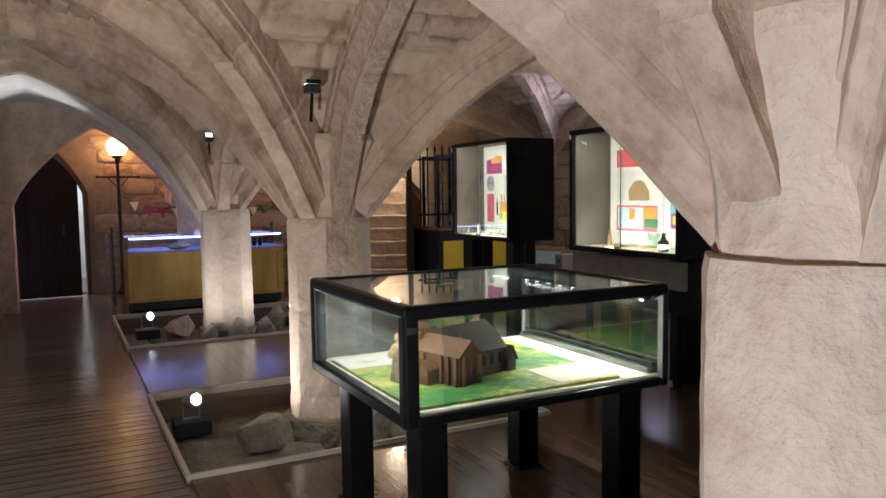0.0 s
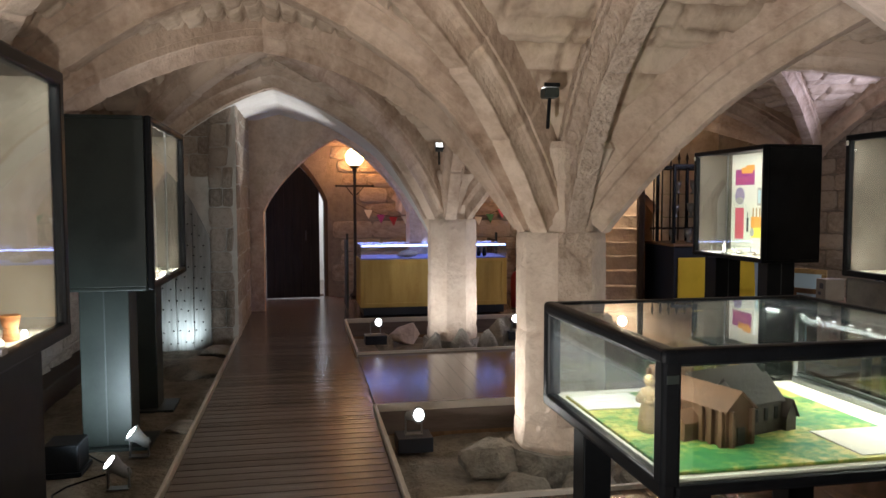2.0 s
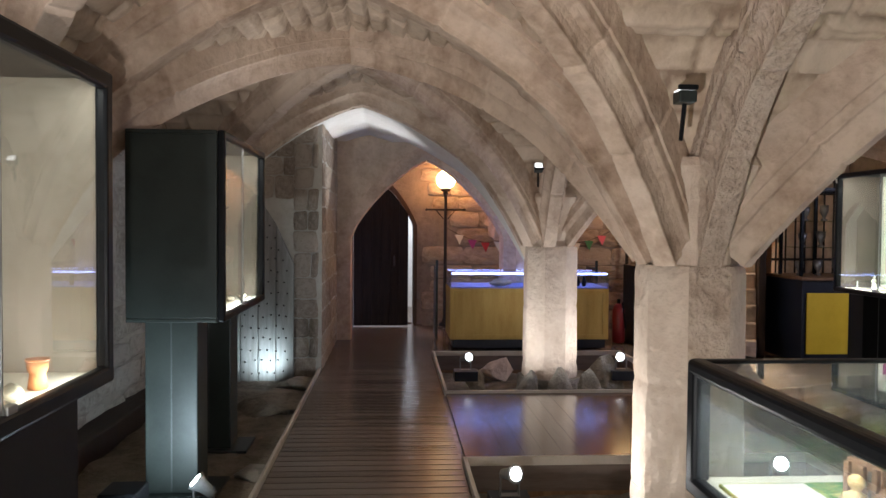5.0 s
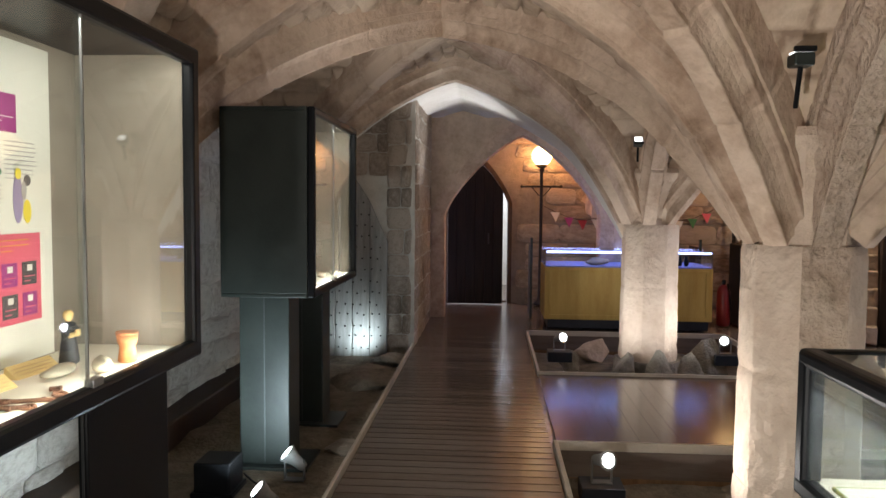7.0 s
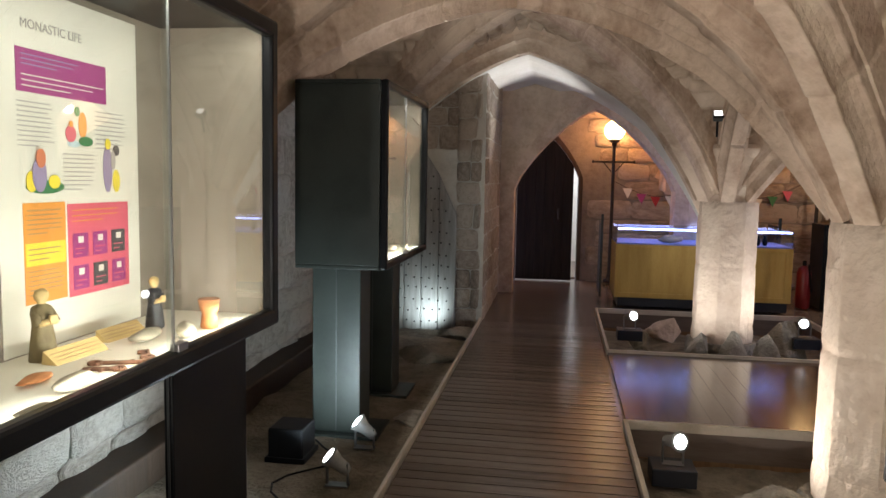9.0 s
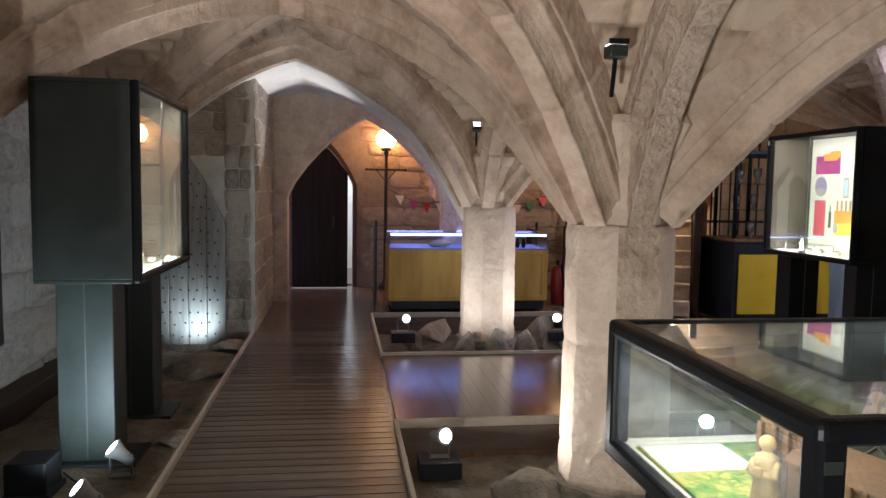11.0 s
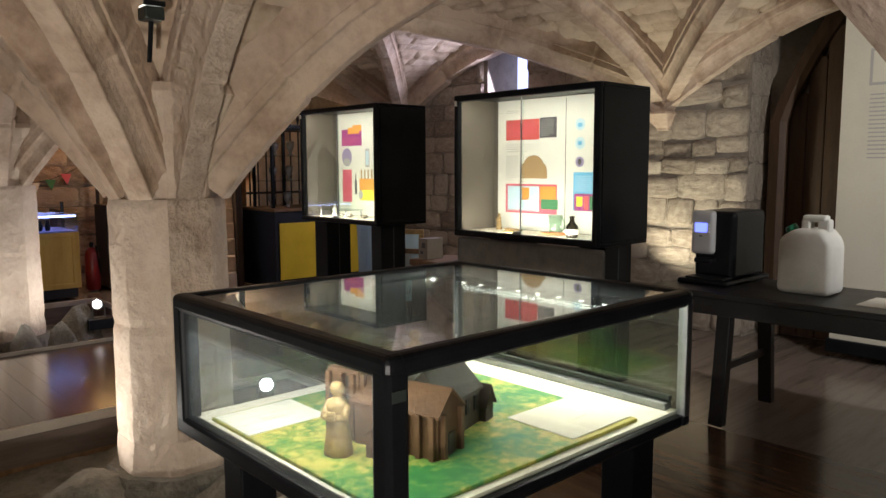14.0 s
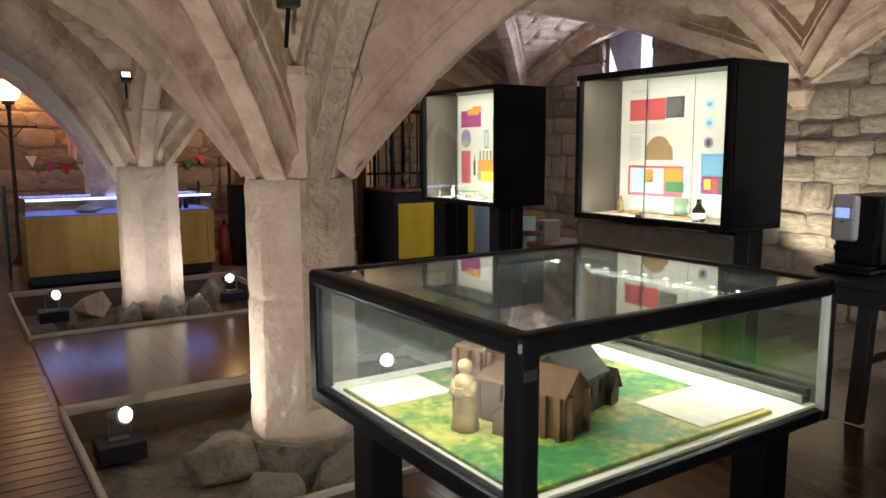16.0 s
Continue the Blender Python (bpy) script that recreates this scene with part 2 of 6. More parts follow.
def link(name, bm, mat, parent=None, label="", smooth=False):
    me = bpy.data.meshes.new(name)
    bm.normal_update()
    bm.to_mesh(me)
    bm.free()
    for m in mat if isinstance(mat, (list, tuple)) else (mat,):
        me.materials.append(m)
    if smooth:
        for p in me.polygons:
            p.use_smooth = True
    ob = new(name, me)
    if parent is not None:
        ob.parent = parent
    if label:
        ob["label"] = label
    return ob


def part(name, bm, mat, parent, label="", smooth=False):
    return link(name, bm, mat, parent, label, smooth)


def thing(name, place, label, category, group="", turn=0):
    ob = new(name)
    ob.empty_display_size = 0.1
    ob.matrix_basis = pose(*place, 0, 0, turn)
    return tagged(ob, label, category, group)


def setting(name, bm, mat, label="", smooth=False):
    ob = link(name, bm, mat, smooth=smooth)
    return tagged(ob, label, "", "", "structure")


def box(x0, y0, z0, x1, y1, z1, bevel=0.0, bm=None, segments=2):
    bm = bm or bmesh.new()
    r = bmesh.ops.create_cube(bm, size=1)
    m = Matrix.Translation(((x0 + x1) / 2, (y0 + y1) / 2, (z0 + z1) / 2)) @ Matrix.Diagonal((abs(x1 - x0), abs(y1 - y0), abs(z1 - z0), 1))
    bmesh.ops.transform(bm, matrix=m, verts=r["verts"])
    if bevel:
        es = list({e for v in r["verts"] for e in v.link_edges})
        bmesh.ops.bevel(bm, geom=es, offset=bevel, segments=segments, affect="EDGES", profile=0.5)
    return bm


def lathe(profile, steps=20, bm=None, at=(0, 0, 0)):
    """A turned body: profile of (radius, z), closed at both ends."""
    bm = bm or bmesh.new()
    rings = []
    for r, z in profile:
        rings.append([bm.verts.new((at[0] + r * math.cos(2 * math.pi * i / steps), at[1] + r * math.sin(2 * math.pi * i / steps), at[2] + z)) for i in range(steps)])
    for a, b in zip(rings, rings[1:]):
        for i in range(steps):
            bm.faces.new((a[i], a[(i + 1) % steps], b[(i + 1) % steps], b[i]))
    bm.faces.new(rings[0][::-1])
    bm.faces.new(rings[-1])
    return bm


def rod(a, b, r, steps=8, bm=None):
    bm = bm or bmesh.new()
    a, b = Vector(a), Vector(b)
    q = (b - a).to_track_quat("Z", "Y").to_matrix().to_4x4()
    n = bmesh.ops.create_cone(bm, cap_ends=True, segments=steps, radius1=r, radius2=r, depth=(b - a).length)
    bmesh.ops.transform(bm, matrix=Matrix.Translation((a + b) / 2) @ q, verts=n["verts"])
    return bm


def lump(seed, size, bm=None, rough=0.28, cuts=14, subdiv=3):
    """A boulder: a ball cut by random planes and roughened."""
    bm = bm or bmesh.new()
    rnd = random.Random(seed)
    r = bmesh.ops.create_icosphere(bm, subdivisions=subdiv, radius=1)
    planes = []
    for _ in range(cuts):
        n = Vector((rnd.uniform(-1, 1), rnd.uniform(-1, 1), rnd.uniform(-0.4, 1))).normalized()
        planes.append((n, rnd.uniform(0.48, 0.72)))
    off = Vector((seed * 3.1, seed * 1.7, 0))
    for v in r["verts"]:
        p = v.co.copy()
        for n, d in planes:
            k = p.dot(n)
            if k > d:
                p -= n * (k - d) * 0.95
        p += p.normalized() * (noise.noise(p * 1.6 + off) * rough * 0.3 + noise.noise(p * 5 + off) * 0.035)
        v.co = Vector((p.x * size[0], p.y * size[1], p.z * size[2]))
    return bm


# ---------------------------------------------------------------- plan of the undercroft
XL, CX, XR = -1.9, 1.87, 6.5
YS = (-2.35, 1.4, 5.15, 8.93, 12.68)
SPRING = 1.29
JAMB = 4.36
MIDR = (CX + XR) / 2


def low(u):
    """Height of a rib's underside at u, 0 at the crown and 1 over a column."""
    return 2.70 - 0.51 * u - 0.95 * u * u - 0.5 * max(0.0, (u - 0.6) / 0.4) ** 1.5


def high(u):
    """The same towards the east wall, where the ribs end on corbels."""
    return 2.70 - 0.26 * u - 0.55 * u * u


def under(x, u):
    return high(u) if x > MIDR else low(u)


def u_of(v, lines):
    for a, b in zip(lines, lines[1:]):
        if v <= b or b == lines[-1]:
            return min(1.0, abs(v - (a + b) / 2) / ((b - a) / 2))
    return 1.0


REACH = 1.885


def ux_of(x):
    if x <= CX:
        return min(1.0, abs(x - (XL + CX) / 2) / ((CX - XL) / 2))
    return min(1.0, max(0.0, 1 - min(x - CX, XR - x) / REACH))


def web_height(x, y):
    ux, uy = ux_of(x), u_of(y, YS)
    w = min(1.0, max(0.0, (x - MIDR) / (XR - MIDR)))
    zx, zy = under(x, ux), low(uy) * (1 - w) + high(uy) * w
    u = min(ux, uy)
    slope = (0.51 + 1.9 * u + 1.875 * math.sqrt(max(0.0, (u - 0.6) / 0.4))) / REACH * (1 - 0.6 * w)
    deep = min(1.0, max(0.0, (u - 0.58) / 0.3))
    if y > 11.3 and x < CX + 0.3:
        return 2.78, zx > zy
    if y > YS[3] and x < CX:
        return max(zx, zy) - 0.02, zx > zy
    return max(zx, zy) + 0.21 * math.sqrt(1 + slope * slope) + 0.04 * deep * deep * (3 - 2 * deep), zx > zy

# ---------------------------------------------------------------- floors


def slab(x0, y0, x1, y1, z0, z1):
    return box(x0, y0, z0, x1, y1, z1)


DX0, DX1 = -0.43, 0.76
PITS = ((0.77, 4.2, 3.0, 5.96), (0.785, 7.875, 3.0, 9.98))
bm = bmesh.new()
box(DX0, -2.35, -0.2, DX1, 12.6, -0.022, bm=bm)
box(XR, 2.2, -0.2, XR + 0.37, JAMB, -0.022, bm=bm)
for x0, y0, x1, y1 in ((DX1, -2.35, XR, 4.2), (DX1, 5.96, XR, 7.875), (DX1, 9.98, XR, 12.6), (3.0, 4.2, XR, 5.96), (3.0, 7.875, XR, 9.98)):
    box(x0, y0, -0.2, x1, y1, -0.022, bm=bm)
floor = setting("floor", bm, DECK, "dark brown timber floor of ribbed decking and smooth planks")
bm = bmesh.new()
nx, ny = 30, 170
grid = [[bm.verts.new((XL + (DX0 - XL) * i / nx, -2.35 + 11.5 * j / ny, -0.12 + 0.035 * noise.noise((i * 0.12, j * 0.2, 3)) + 0.012 * noise.noise((i * 0.6, j * 0.9, 9)))) for j in range(ny + 1)] for i in range(nx + 1)]
for i in range(nx):
    for j in range(ny):
        bm.faces.new((grid[i][j], grid[i + 1][j], grid[i + 1][j + 1], grid[i][j + 1]))
setting("ground", bm, SOIL, "dusty packed earth beside the walkway", smooth=True)
for k, (x0, y0, x1, y1) in enumerate(PITS):
    bm = bmesh.new()
    n, m = 40, 34
    g = [[bm.verts.new((x0 - 0.05 + (x1 - x0 + 0.1) * i / n, y0 - 0.05 + (y1 - y0 + 0.1) * j / m, -0.235 + 0.05 * noise.noise((i * 0.16, j * 0.16, k * 5)) + 0.014 * noise.noise((i * 0.7, j * 0.7, k)))) for j in range(m + 1)] for i in range(n + 1)]
    for i in range(n):
        for j in range(m):
            bm.faces.new((g[i][j], g[i + 1][j], g[i + 1][j + 1], g[i][j + 1]))
    setting("pit_floor", bm, SOIL, "sandy earth at the bottom of the display pit", smooth=True)
    bm = bmesh.new()
    box(x0 - 0.03, y0 - 0.03, -0.34, x0 - 0.002, y1 + 0.03, -0.024, bm=bm)
    box(x1 + 0.002, y0 - 0.03, -0.34, x1 + 0.03, y1 + 0.03, -0.024, bm=bm)
    box(x0, y0 - 0.03, -0.34, x1, y0 - 0.002, -0.024, bm=bm)
    box(x0, y1 + 0.002, -0.34, x1, y1 + 0.03, -0.024, bm=bm)
    setting("pit_lining", bm, BROWNWOOD, "brown board lining of the pit")
    kerb = thing("pit_kerb", (x0, y0, 0), "pale narrow wooden kerb edging the display pit", "trim")
    kerb["kind"] = "structure"
    w, h = x1 - x0, y1 - y0
    for a in ((-0.014, -0.014, 0.012, h + 0.014), (w - 0.012, -0.014, w + 0.014, h + 0.014), (0.012, -0.014, w - 0.012, 0.012), (0.012, h - 0.012, w - 0.012, h + 0.014)):
        part("trim", box(a[0], a[1], -0.03, a[2], a[3], 0.026, 0.004), KERB, kerb)
bm = box(DX0 - 0.022, -2.3, -0.18, DX0, 9.0, 0.034, 0.005)
setting("trim", bm, KERB, "pale edge strip along the walkway")

# ---------------------------------------------------------------- vault


def ceiling():
    xs = np.concatenate([np.arange(XL - 0.05, 4.4, 0.02), np.arange(4.4, XR + 0.06, 0.026)])
    ys = np.concatenate([np.arange(-2.35, 1.6, 0.12), np.arange(1.6, 9.4, 0.02), np.arange(9.4, 12.72, 0.03)])
    co, tones, rnd = [], [], np.random.RandomState(4)
    jit = rnd.rand(400, 400)
    H = 0.165
    for x in xs:
        for y in ys:
            z, along_y = web_height(x, y)
            s, l = (x, y) if along_y else (y, x)
            s = s * 1.25 + 0.02 * noise.noise((l * 1.3, s * 2, 1))
            c = math.floor(s / H)
            fs = s / H - c
            L = 0.32 + 0.22 * jit[c % 400, 7]
            q = l / L + jit[c % 400, 11] * 5 + 0.05 * noise.noise((s * 3, l * 3, 2))
            d = math.floor(q)
            fl = (q - d) * L
            edge = min(fs * H, (1 - fs) * H, fl, L - fl)
            joint = max(0.0, 1 - max(0.0, edge - 0.008) / 0.016)
            tones.append(jit[(c * 7 + 3) % 400, (d * 5) % 400] - 0.5 - 0.7 * joint)
            dep = 0.045 * joint - 0.034 * (jit[c % 400, d % 400] - 0.5) - 0.014 * noise.noise((x * 11, y * 11, 0))
            steep = min(1.0, max(0.0, (min(ux_of(x), u_of(y, YS)) - 0.55) / 0.25))
            if y > YS[3] and x < CX:
                dep = 0.02 * noise.noise((x * 2.2, y * 2.2, 4))
            co.append((x, y, z + dep * (1 - 0.85 * steep)))
    n, m = len(xs), len(ys)
    i, j = np.meshgrid(np.arange(n - 1), np.arange(m - 1), indexing="ij")
    a = (i * m + j).ravel()
    faces = np.stack([a, a + 1, a + m + 1, a + m], 1)
    me = bpy.data.meshes.new("ceiling")
    me.from_pydata(co, [], faces.tolist())
    me.attributes.new("tone", "FLOAT", "POINT").data.foreach_set("value", tones)
    me.materials.append(WEB)
    me.materials.append(PLASTER)
    cy = np.array([c[1] for c in co])[faces[:, 0]]
    cx = np.array([c[0] for c in co])[faces[:, 0]]
    idx = ((cy > 8.93) & (cx < CX)).astype(np.int32)
    me.polygons.foreach_set("material_index", idx)
    me.polygons.foreach_set("use_smooth", np.ones(len(faces), dtype=bool))
    tagged(new("ceiling", me), "low groined vault of coursed sandstone rubble", "", "", "structure")


ceiling()
setting("roof_slab", box(XL - 0.5, -2.9, 3.3, XR + 0.6, 15.6, 3.5), MORTAR)


def draw_in(p, others):
    """Pull the foot of a diagonal rib in to its support."""
    out = Vector(p)
    for o in others:
        d = Vector((p[0] - o[0], p[1] - o[1], 0))
        if d.length < 1.0:
            out -= d.normalized() * 0.11 * (1 - d.length) if d.length > 0.15 else Vector((0, 0, 0))
    return out


def rib(points, width=0.27, deep=0.52, label="chamfered sandstone vault rib with worn joints", seed=0, mat=STONE):
    """A chamfered rib swept along an arch; points lie on its underside."""
    raw, pts = [Vector(p) for p in points], []
    for k, p in enumerate(raw):
        if p.z >= SPRING:
            for o in (raw[max(k - 1, 0)], raw[min(k + 1, len(raw) - 1)]):
                if o.z < SPRING:
                    cut = p.lerp(o, (p.z - SPRING) / (p.z - o.z))
                    if o is raw[max(k - 1, 0)]:
                        pts.append(cut)
                    else:
                        pts.append(p.copy())
                        p = cut
            pts.append(p)
    dense = []
    acc, rnd = 0.0, random.Random(seed)
    for a, b in zip(pts, pts[1:]):
        L = (b - a).length
        steps = max(1, int(L / 0.022))
        for k in range(steps):
            dense.append((a.lerp(b, k / steps), acc + L * k / steps))
        acc += L
    dense.append((pts[-1], acc))
    # the first joint of each rib lies level, one block above the springing
    rise = [s for (p, s), (q, _) in zip(dense, dense[1:]) if (p.z - 1.79) * (q.z - 1.79) <= 0 and p.z != q.z]
    joints, s = rise[:], (rise[0] if rise and rise[0] < acc / 2 else 0.0)
    end = rise[-1] if rise and rise[-1] > acc / 2 else acc
    while s < end - 0.85:
        s += rnd.uniform(0.48, 0.85)
        joints.append(s)
    w, d = width / 2, deep
    half = [(0.0, -0.003), (w * 0.5, 0.0), (w * 0.54, 0.004), (w * 0.5, 0.03), (w * 0.53, 0.06), (w * 0.63, 0.09), (w * 0.82, 0.115), (w * 0.99, 0.122), (w * 1.02, 0.128), (w * 1.0, 0.175), (w * 1.1, 0.18), (w * 1.1, d)]
    prof = [(-a, b) for a, b in half[::-1]] + half[1:]
    bm = bmesh.new()
    rings, tones = [], []
    for i, (p, s) in enumerate(dense):
        t = (dense[min(i + 1, len(dense) - 1)][0] - dense[max(i - 1, 0)][0]).normalized()
        side = t.cross(Vector((0, 0, 1)))
        side = side.normalized() if side.length > 1e-4 else Vector((1, 0, 0))
        up = side.cross(t)
        if up.z < 0:
            up = -up
        near = min((abs(s - j) for j in joints), default=1)
        pin = 0.93 if near < 0.012 else 1.0
        drop = 0.01 if near < 0.012 else 0.0
        blk = sum(1 for j in joints if j < s)
        wob = random.Random(seed * 77 + blk)
        dx, dz = wob.uniform(-0.006, 0.006), wob.uniform(-0.005, 0.005)
        tones += [wob.uniform(-0.5, 0.5) + (0.45 if near < 0.012 else 0.0)] * len(prof)
        ring = []
        for a, b in prof:
            q = p + side * (a * (1 - (1 - pin) * 0.5) + dx) + up * (b + drop + dz)
            q += Vector((1, 1, 1)) * 0.004 * noise.noise(q * 5) + side * 0.004 * noise.noise(q * 19)
            ring.append(bm.verts.new(q))
        rings.append(ring)
    for a, b in zip(rings, rings[1:]):
        for k in range(len(prof) - 1):
            bm.faces.new((a[k], a[k + 1], b[k + 1], b[k]))
    bmesh.ops.recalc_face_normals(bm, faces=bm.faces[:])
    ob = setting("vault_rib", bm, mat, label)
    ob.data.attributes.new("tone", "FLOAT", "POINT").data.foreach_set("value", tones)
    return ob


def arch_points(p0, p1, n=40, u0=-1.0, u1=1.0):
    out = []
    for k in range(n + 1):
        u = u0 + (u1 - u0) * k / n
        f = (u + 1) / 2
        x = p0[0] + (p1[0] - p0[0]) * f
        out.append((x, p0[1] + (p1[1] - p0[1]) * f, under(x, ux_of(x) if abs(p1[1] - p0[1]) < 0.01 else abs(u))))
    return out


sd = 1
for j, y in enumerate(YS[1:], 1):
    for a, b in ((XL, CX), (CX, XR)):
        sd += 1
        if y < 12 or a > 0:
            rib(arch_points((a, y), (b, y)), seed=sd, width=0.26)
for a, b in zip(YS, YS[1:]):
    sd += 1
    rib(arch_points((CX, a), (CX, b)), seed=sd, width=0.23, mat=PECKED if a == 1.4 else STONE)
    for c, d in ((XL, CX), (CX, XR)):
        if c == XL and a > 8:
            continue
        for f, g in ((c, d), (d, c)):
            sd += 1
            if c == XL:
                rib([draw_in(q, ((f, a), (g, b))) for q in arch_points((f, a), (g, b))], seed=sd, width=0.21)
                continue
            for x, y, s in ((f, a, 1), (g, b, -1)):
                t = 1 if x == CX else -1
                half = (b - a) / 2
                pts = []
                for k in range(25):
                    u = 1 - k / 24
                    pts.append((x + t * REACH * (1 - u), y + s * half * (1 - u), low(u) if x == CX else high(u)))
                rib([draw_in(q, ((x, y),)) for q in pts], seed=sd + 50 * (s + 2), width=0.21)
    for wall in (XL + 0.06, XR - 0.06):
        sd += 1
        rib(arch_points((wall, a), (wall, b)), seed=sd, width=0.22)

# ---------------------------------------------------------------- columns


def octagon(r_flat, z, cx, cy):
    R = r_flat / math.cos(math.pi / 8)
    return [(cx + R * math.cos(math.pi / 8 + k * math.pi / 4), cy + R * math.sin(math.pi / 8 + k * math.pi / 4), z) for k in range(8)]


def drum(z0, z1, r0, r1, seed, rough=0.0035):
    """One course of an octagonal shaft, edges worn."""
    bm = bmesh.new()
    nz, ns = max(3, int((z1 - z0) / 0.04)), 6
    rings = []
    for k in range(nz + 1):
        f = k / nz
        r = r0 + (r1 - r0) * f - (0.006 if k in (0, nz) else 0)
        o = [Vector(p) for p in octagon(r, z0 + (z1 - z0) * f, 0, 0)]
        ring = []
        for e in range(8):
            for s in range(ns):
                p = o[e].lerp(o[(e + 1) % 8], s / ns)
                if s == 0:
                    p = Vector((p.x * 0.985, p.y * 0.985, p.z))
                n = Vector((p.x, p.y, 0)).normalized()
                p += n * (rough * noise.noise(p * 9 + Vector((seed, 0, 0))) + rough * 0.8 * noise.noise(p * 30))
                ring.append(bm.verts.new(p))
        rings.append(ring)
    m = len(rings[0])
    for a, b in zip(rings, rings[1:]):
        for i in range(m):
            bm.faces.new((a[i], a[(i + 1) % m], b[(i + 1) % m], b[i]))
    bm.faces.new(rings[0][::-1])
    bm.faces.new(rings[-1])
    return bm


def column(cx, cy, base, seed, spread=1.0, flare=1.0, pecked=False, lean=0.0):
    c = thing("column", (cx, cy, base), "worn octagonal sandstone column carrying the vault ribs", "column", "vault columns")
    c["kind"] = "structure"
    z = 0.11 - base
    part("drum", drum(z, 0.68 - base, 0.268, 0.262, seed), SHAFT, c)
    part("drum", drum(0.68 - base, SPRING - base, 0.262, 0.262, seed + 3), SHAFT, c)
    for q in c.children if pecked else ():
        q.data.materials.append(PECKED)
        for p in q.data.polygons:
            p.material_index = 1 if p.normal.y < -0.85 else 0
    bm = drum(SPRING - base, 1.82 - base, 0.235, 0.235, seed + 5, 0.008)
    for v in bm.verts:
        f = (v.co.z + base - SPRING) / 0.59
        k = (1 + flare * f * f + 0.06 * f) * (1 - 2.2 * max(0.0, f - 0.8) ** 1.3)
        v.co.x, v.co.y = v.co.x * k + lean * f, v.co.y * k
    part("springer", bm, SHAFT, c, "flaring springer block where the ribs gather")
    part("foot", drum(-0.05 - base, z, 0.272 + 0.02 * spread, 0.27, seed + 7, 0.007 + 0.008 * spread), SHAFT, c, "rough spreading foot stone")
    part("footing", drum(0, -0.05 - base, 0.32 + 0.1 * spread, 0.3 + 0.08 * spread, seed + 9, 0.02 + 0.03 * spread), ROCK, c, "rough buried footing")
    return c


for y in YS[1:4]:
    bm = box(XL - 0.05, y - 0.2, SPRING - 0.25, XL + 0.34, y + 0.2, SPRING + 0.03, 0.03)
    for v in bm.verts:
        if v.co.z < SPRING - 0.1:
            v.co.x = XL + (v.co.x - XL) * 0.35
    setting("wall_corbel", bm, STONE, "sloping sandstone corbel under the ribs")
    bm = box(XR - 0.2, y - 0.12, 1.76, XR + 0.05, y + 0.12, 1.93, 0.025)
    for v in bm.verts:
        if v.co.z < 1.85:
            v.co.x = XR + (v.co.x - XR) * 0.3
            v.co.y = y + (v.co.y - y) * 0.5
    setting("wall_corbel", bm, STONE, "tapering sandstone corbel under the ribs")
column(CX, 5.15, -0.26, 1, 0.25, pecked=True)
column(1.93, 8.93, -0.26, 2, 0.1)
column(CX - 0.1, 1.4, -0.02, 3, flare=0.95, lean=0.06)

# ---------------------------------------------------------------- walls


def arched(x, z, x0, x1, spring, apex):
    """Inside a pointed opening?"""
    if not x0 < x < x1:
        return False
    c, h = (x0 + x1) / 2, (x1 - x0) / 2
    u = abs(x - c) / h
    return z < spring + (apex - spring) * (1 - u ** 1.35) ** 0.85


def pointed(x0, x1, spring, apex, foot=0.0, n=14, p=1.35, q=0.85):
    """Outline of a pointed opening, from its left foot over the point to its right foot."""
    c, h = (x0 + x1) / 2, (x1 - x0) / 2
    out = [(x0, foot)]
    for k in range(2 * n + 1):
        u = -1 + k / n
        out.append((c + h * u, spring + (apex - spring) * (1 - abs(u) ** p) ** q))
    out.append((x1, foot))
    return out


def wall_with_arches(name, y0, y1, x0, x1, top, holes, mat, label, foot=-0.3):
    """A wall across the vault between y0 and y1, its pointed openings cut through."""
    bm = bmesh.new()
    loops = [pointed(*h) for h in holes]
    xs = [x0]
    strips = []
    for h, l in zip(holes, loops):
        if xs[-1] < h[0]:
            strips.append(([xs[-1], h[0]], [foot, foot]))
        inner = l[1:-1]
        strips.append(([p[0] for p in inner], [p[1] for p in inner]))
        xs.append(h[1])
    if xs[-1] < x1:
        strips.append(([xs[-1], x1], [foot, foot]))
    for px, pz in strips:
        for a, b, za, zb in zip(px, px[1:], pz, pz[1:]):
            f = [bm.verts.new(v) for v in ((a, y0, za), (b, y0, zb), (b, y0, top), (a, y0, top))]
            g = [bm.verts.new(v) for v in ((a, y1, za), (b, y1, zb), (b, y1, top), (a, y1, top))]
            bm.faces.new(f)
            bm.faces.new(g[::-1])
            bm.faces.new((f[0], g[0], g[1], f[1]))
            bm.faces.new((f[3], f[2], g[2], g[3]))
    for h in holes:
        for x in (h[0], h[1]):
            bm.faces.new([bm.verts.new(v) for v in ((x, y0, foot), (x, y1, foot), (x, y1, h[2]), (x, y0, h[2]))])
    for x in (x0, x1):
        bm.faces.new([bm.verts.new(v) for v in ((x, y0, foot), (x, y1, foot), (x, y1, top), (x, y0, top))])
    bmesh.ops.remove_doubles(bm, verts=bm.verts[:], dist=1e-4)
    bmesh.ops.recalc_face_normals(bm, faces=bm.faces[:])
    return setting(name, bm, mat, label)


